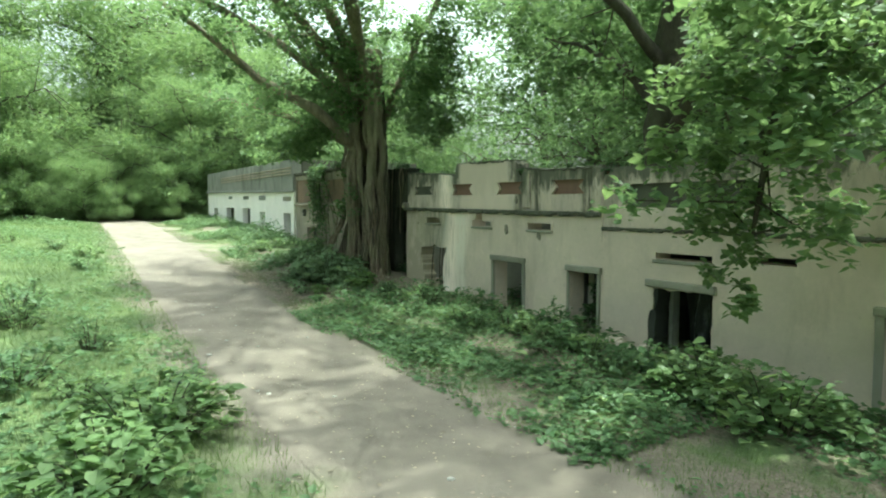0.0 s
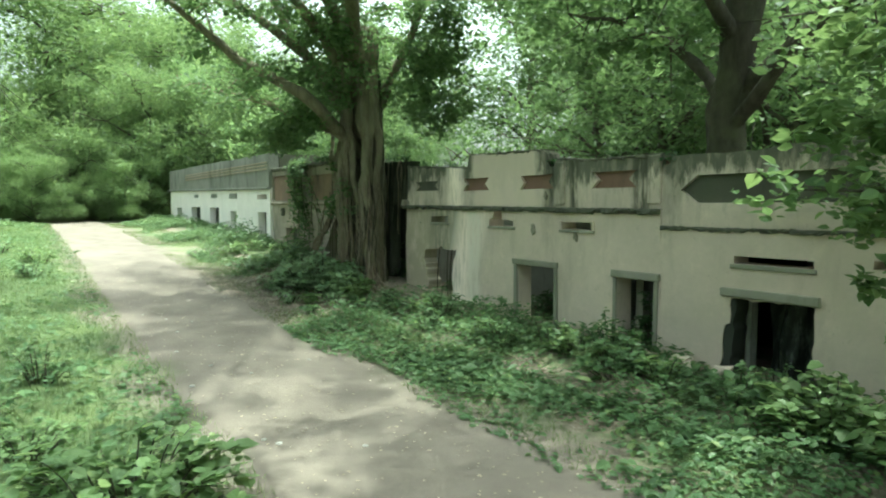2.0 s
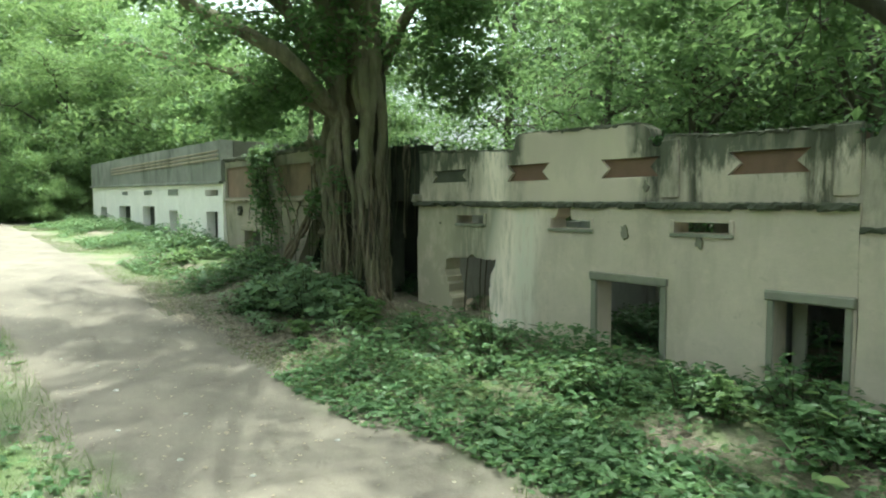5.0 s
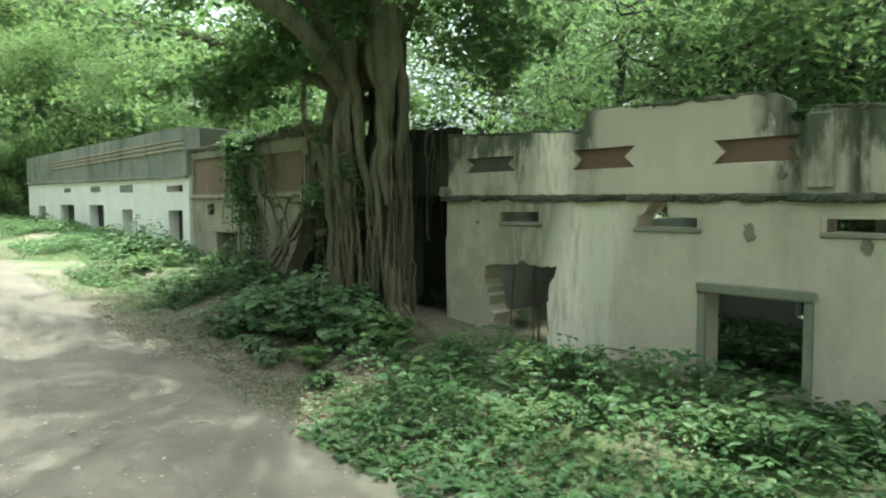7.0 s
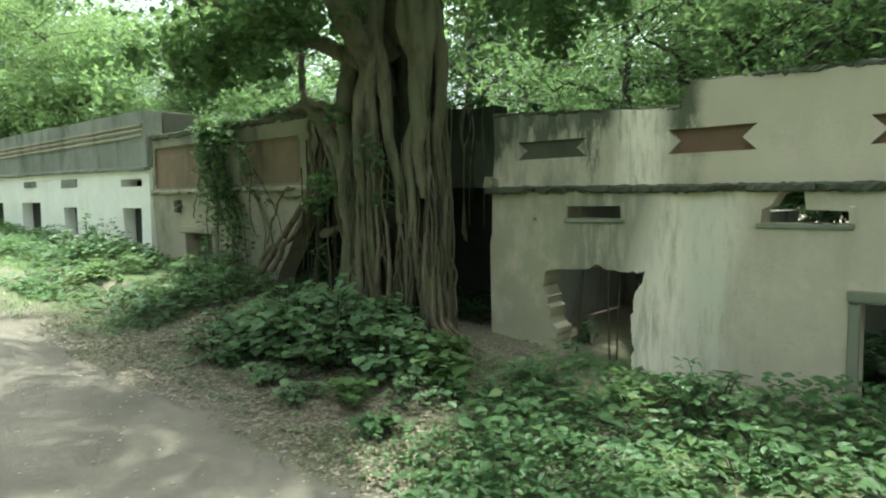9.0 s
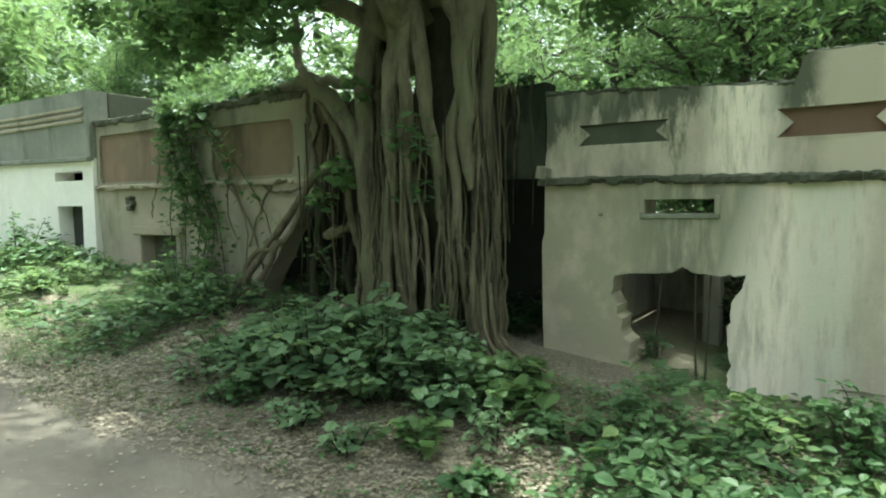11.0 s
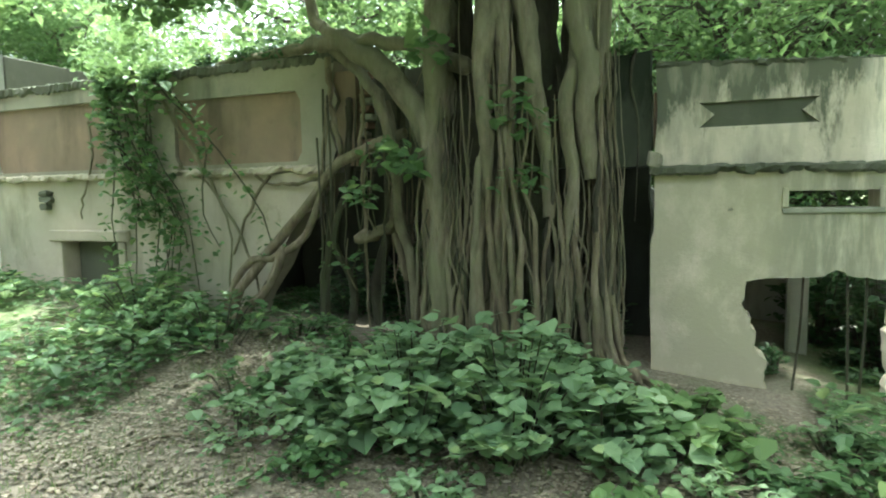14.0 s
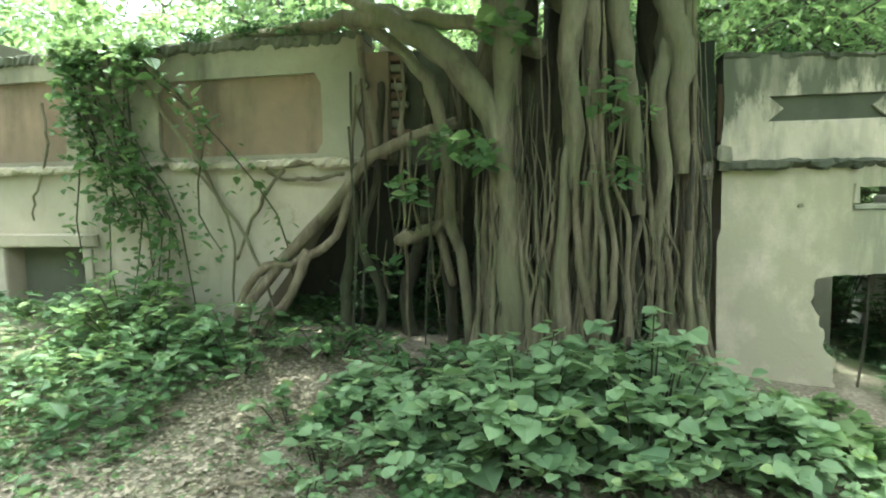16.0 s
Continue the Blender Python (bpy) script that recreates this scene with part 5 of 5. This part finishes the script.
def bush(at, radius, tall, n, size, label, mat=LEAF_BROAD, seed=1, shape="broad", group="", name="bush"):
    """Stems from one foot, with leaves along their upper parts."""
    g = np.random.default_rng(seed)
    z0 = float(height(*at))
    ob = thing(name, (at[0], at[1], z0), label, "bush", group)
    q = Pile()
    for k in range(max(6, n // 14)):
        p = Pile()
        a, r = g.uniform(0, 6.28), radius * math.sqrt(g.uniform(0.02, 1))
        tip = np.array([at[0] + r * np.cos(a), at[1] + r * np.sin(a), 0])
        tip[2] = float(height(tip[0], tip[1])) + tall * (1.0 - 0.5 * (r / radius) ** 2) * g.uniform(0.35, 1.3)
        foot = np.array([at[0] + 0.35 * r * np.cos(a), at[1] + 0.35 * r * np.sin(a), z0 - 0.03])
        m = foot * 0.4 + tip * 0.6 + np.array([0, 0, 0.08])
        w = to_world([foot, m, tip])
        tube(p, w, 0.009, 0.004, 4, 5)
        part("stem", p, BARK_DARK, ob)
        line = smooth_path(w, 14)
        pick = np.concatenate([[13, 13, 12, 11], g.integers(2, 14, 12)])
        leaves(q, line[pick] + g.normal(0, size * 0.55, (16, 3)) * np.array([1, 1, 0.6]) + np.array([0, 0, size * 0.15]), size, g, shape, 0.62)
    part("foliage", q, mat, ob)
    return ob


B1 = "big-leaved green bush growing in the litter before the fig"
for k, (uu, vv, rr, tt, n) in enumerate(((-1.5, -2.0, 0.6, 0.72, 900), (-2.1, -2.05, 0.5, 0.45, 600), (-0.8, -1.9, 0.62, 0.74, 950), (-0.2, -1.75, 0.5, 0.46, 700), (0.3, -1.5, 0.42, 0.32, 460), (-1.75, -1.4, 0.5, 0.4, 560), (-0.6, -1.3, 0.4, 0.5, 420), (0.05, -2.5, 0.2, 0.22, 70), (-2.6, -1.5, 0.4, 0.25, 300))):
    bush((uu, vv), rr, tt, int(n * 1.2), 0.088, B1, LEAF_BRIGHT if k in (4, 7) else LEAF_BROAD, seed=61 + k, group="bushes before the fig")
for k, (uu, vv, rr, tt) in enumerate(((-2.7, -2.35, 0.35, 0.22), (-2.0, -2.65, 0.3, 0.16), (-1.1, -2.65, 0.35, 0.2), (-3.1, -1.9, 0.35, 0.18), (0.55, -2.1, 0.3, 0.2), (0.95, -1.75, 0.3, 0.18), (1.25, -1.2, 0.28, 0.2), (0.7, -2.75, 0.2, 0.14), (-0.45, -2.7, 0.25, 0.14))):
    bush((uu, vv), rr, tt, 150, 0.066, "low straggling weed at the edge of the fig bushes", LEAF_LOW if k % 2 else LEAF_BROAD, 170 + k, "broad" if k % 2 else "leaf", "weeds before the fig", "weed")
B2 = "leafy bright green bush on the near verge by the track"
bush((7.6, -7.1), 0.9, 0.55, 832, 0.085, B2, LEAF_BRIGHT, 71)
bush((9.0, -7.6), 0.8, 0.45, 608, 0.089, B2, LEAF_BRIGHT, 72)
bush((5.0, -8.4), 0.9, 0.5, 380, 0.1, B2, LEAF_LOW, 73, "leaf")
bush((0.5, -8.6), 0.8, 0.6, 420, 0.09, B2, LEAF_LOW, 74, "leaf")
B3 = "fresh green broad-leaved bush at the foot of the lower house"
bush((9.8, -1.0), 0.8, 0.5, 768, 0.089, B3, LEAF_BRIGHT, 81)
bush((10.9, -1.3), 0.8, 0.5, 672, 0.089, B3, LEAF_BRIGHT, 82)
bush((6.7, -0.7), 0.5, 0.55, 260, 0.09, B3, LEAF_LOW, 83, "leaf")
bush((7.3, -1.3), 0.6, 0.4, 260, 0.1, B3, LEAF_LOW, 84, "leaf")
B4 = "rambling weeds before the panelled house"
bush((-5.2, -0.9), 0.6, 0.5, 300, 0.09, B4, LEAF_BRIGHT, 91, "leaf")
bush((-7.4, -1.5), 0.8, 0.25, 360, 0.09, B4, LEAF_BRIGHT, 92, "leaf")
bush((-9.6, -1.1), 0.8, 0.8, 380, 0.1, B4, LEAF_LOW, 93, "leaf")
bush((-3.9, -1.2), 0.6, 0.45, 260, 0.09, B4, LEAF_LOW, 94, "leaf")
bush((-3.3, -0.75), 0.45, 0.22, 240, 0.07, B4, LEAF_LOW, 95, "leaf")
bush((-2.5, -0.95), 0.45, 0.25, 260, 0.07, B4, LEAF_LOW, 96, "leaf")
bush((-4.6, -1.3), 0.6, 0.3, 300, 0.08, B4, LEAF_LOW, 97, "leaf")

S_ = np.random.default_rng(131)
for k in range(13):
    u, v = 2.4 + 0.62 * k + S_.normal(0, 0.15), S_.uniform(-1.9, -0.45)
    bush((u, v), S_.uniform(0.3, 0.5), S_.uniform(0.25, 0.5), int(S_.uniform(160, 300)), S_.uniform(0.055, 0.085), "leafy green weed at the foot of the cream wall", LEAF_LOW if k % 3 else LEAF_BRIGHT, 140 + k, "leaf", "weeds along the wall", "weed")
for k in range(9):
    u, v = 6.0 - 2.4 * k + S_.normal(0, 0.4), S_.uniform(-9.5, -6.9)
    bush((u, v), S_.uniform(0.35, 0.6), S_.uniform(0.25, 0.45), int(S_.uniform(200, 340)), S_.uniform(0.06, 0.085), "leafy weed in the grass across the track", LEAF_LOW if k % 2 else LEAF_BRIGHT, 160 + k, "leaf", "weeds across the track", "weed")

# the creeper on the panelled house
vine = thing("creeper", (-5.6, -0.3, 0.5), "leafy green creeper hanging over the panelled parapet to the ground", "creeper")
C_ = np.random.default_rng(101)
q = Pile()
for k in range(14):
    p = Pile()
    a = C_.normal(-5.85, 0.35)
    b = a + C_.normal(0.75, 0.35)
    z1 = C_.uniform(0.6, 2.2) if k % 3 else 0.5
    w = to_world([(a, -0.1, 3.22), (a + 0.04, -0.33, 3.05), (a * 0.6 + b * 0.4 + C_.normal(0, 0.12), -0.36, 2.3 + C_.normal(0, 0.1)), (b + C_.normal(0, 0.15), -0.36, 1.6), (b + C_.normal(0, 0.1), -0.4, z1)])
    tube(p, w, 0.014, 0.006, 5, 10, 0.01, C_)
    part("stem", p, BARK_DARK, vine)
    line = smooth_path(w, 60)
    pick = np.where(C_.uniform(0, 1, 150) < 0.6, np.minimum(C_.integers(0, 60, 150), C_.integers(0, 60, 150)), C_.integers(0, 60, 150))
    leaves(q, line[pick] + C_.normal(0, 0.08, (150, 3)) + np.array([-0.06, -0.04, 0]), 0.085, C_, "leaf", 0.4)
part("foliage", q, LEAF_LOW, vine)
for pts, r in (([(-5.5, -0.24, 3.0), (-5.0, -0.25, 2.3), (-4.6, -0.26, 1.7), (-4.2, -0.3, 1.1), (-4.0, -0.4, 0.6)], 0.022), ([(-5.2, -0.24, 2.1), (-4.8, -0.25, 1.9), (-4.5, -0.26, 1.4), (-4.45, -0.35, 0.7)], 0.016),
               ([(-6.6, -0.24, 2.7), (-6.55, -0.26, 2.2), (-6.7, -0.28, 1.8), (-6.75, -0.28, 1.5)], 0.018)):
    p = Pile()
    tube(p, to_world(pts), r, r * 0.6, 6, 16, 0.01, C_)
    part("stem", p, BARK, vine)

# plants inside the ruin
B5 = "shaded weeds growing on the floor inside the ruined rooms"
# most in the dark leaf colour, which stands for indoor shade
bush((4.1, 1.2), 0.6, 0.42, 700, 0.09, B5, LEAF_DARK, 111, "leaf")
bush((4.8, 2.3), 0.45, 0.8, 600, 0.09, B5, LEAF_LOW, 112, "leaf")
bush((2.1, 1.3), 0.45, 0.9, 700, 0.09, B5, LEAF_DARK, 113, "leaf")
bush((1.75, 2.5), 0.5, 1.0, 460, 0.09, B5, LEAF_DARK, 117, "leaf")
bush((-3.3, 0.5), 0.5, 0.6, 500, 0.08, B5, LEAF_DARK, 118, "leaf")
bush((-2.5, 0.9), 0.5, 0.8, 500, 0.08, B5, LEAF_DARK, 119, "leaf")
bush((-3.0, 1.9), 0.6, 1.2, 600, 0.09, B5, LEAF_DARK, 120, "leaf")
bush((1.05, 0.6), 0.22, 0.22, 120, 0.06, B5, LEAF_DARK, 114, "leaf")
bush((6.75, 0.25), 0.28, 0.85, 240, 0.08, B5, LEAF_DARK, 115, "leaf")

# plants rooted on the wall tops
for k, (u, v, z, r, n) in enumerate(((-4.3, 0.0, 3.2, 0.3, 260), (-3.8, -0.05, 3.22, 0.3, 260), (-3.4, -0.1, 3.22, 0.25, 200), (-4.9, 0.0, 3.2, 0.25, 160), (-0.75, 0.2, 3.0, 0.28, 150), (-0.3, 0.2, 2.98, 0.2, 90), (0.5, 0.2, 2.8, 0.12, 40), (1.6, 0.2, 2.72, 0.12, 40), (6.0, 0.2, 2.67, 0.14, 50), (7.05, 0.15, 2.55, 0.16, 70), (4.75, 0.15, 2.62, 0.14, 60))):
    g = np.random.default_rng(200 + k)
    tuft = thing("wall_plant", (u, v, z), "small dark plant rooted on the broken wall top", "plant", "plants on the wall tops")
    p, q = Pile(), Pile()
    tube(p, to_world([(u, v + 0.05, z - 0.06), (u, v, z + 0.05), (u + 0.05, v - 0.05, z + 0.18)]), 0.012, 0.005, 5, 6)
    leaves(q, clumps(to_world([(u, v - 0.03, z + 0.06)]), r, n, g, 0.5), 0.055, g, "leaf", 0.4)
    part("stem", p, BARK_DARK, tuft)
    part("foliage", q, LEAF_DARK, tuft)

# fallen branches on the bank, and a few stones on the track
F_ = np.random.default_rng(121)
STICKS = ((1.4, -2.9, 1.3, 0.2, 0.018), (1.9, -3.0, 0.9, -0.1, 0.014), (0.3, -3.05, 0.6, 0.5, 0.016), (-2.6, -2.2, 0.7, 0.9, 0.02), (-2.9, -2.5, 0.9, 0.4, 0.018), (-3.2, -1.9, 0.6, 2.2, 0.014), (-2.3, -2.9, 0.5, 1.4, 0.012),
          (3.2, -1.2, 0.6, 0.3, 0.012), (5.0, -2.9, 0.8, 2.7, 0.012), (6.4, -3.2, 0.7, 0.6, 0.010), (-0.8, -3.0, 0.5, 0.2, 0.012))
for u, v, long, way, r in STICKS:
    pts = []
    for s in np.linspace(-0.5, 0.5, 5):
        a, b = u + s * long * math.cos(way) + F_.normal(0, 0.03), v + s * long * math.sin(way) + F_.normal(0, 0.03)
        pts.append((a, b, float(height(a, b)) + r * 0.8))
    p = Pile()
    w = to_world(pts)
    tube(p, w, r, r * 0.5, 6, 12, 0.004, F_)
    tube(p, [w[2], w[2] + np.array([0.1, 0.06, 0.03]), w[2] + np.array([0.22, 0.16, 0.02])], r * 0.6, r * 0.3, 5, 6, 0.003, F_)
    lone("fallen_branch", p, ROOT, "dry fallen branch lying in the leaf litter", "branch", smooth=True, group="fallen branches")
for k in range(26):
    u, v, r = F_.uniform(-4, 11), F_.uniform(-5.9, -3.2), F_.uniform(0.012, 0.035)
    bm = bmesh.new()
    bmesh.ops.create_icosphere(bm, subdivisions=2, radius=r)
    c = to_world([(u, v, float(height(u, v)) + r * 0.25)])[0]
    q = np.array([x.co[:] for x in bm.verts]) * np.array([1.2, 0.9, 0.6]) * (1 + F_.uniform(-0.15, 0.15, (len(bm.verts), 1))) + c
    bm.verts.index_update()
    f = np.array([[x.index for x in face.verts] for face in bm.faces])
    bm.free()
    p = Pile()
    p.add(q, f)
    lone("stone", p, GREYWALL, "small pale stone lying on the dirt track", "stone", smooth=True, group="stones on the track")
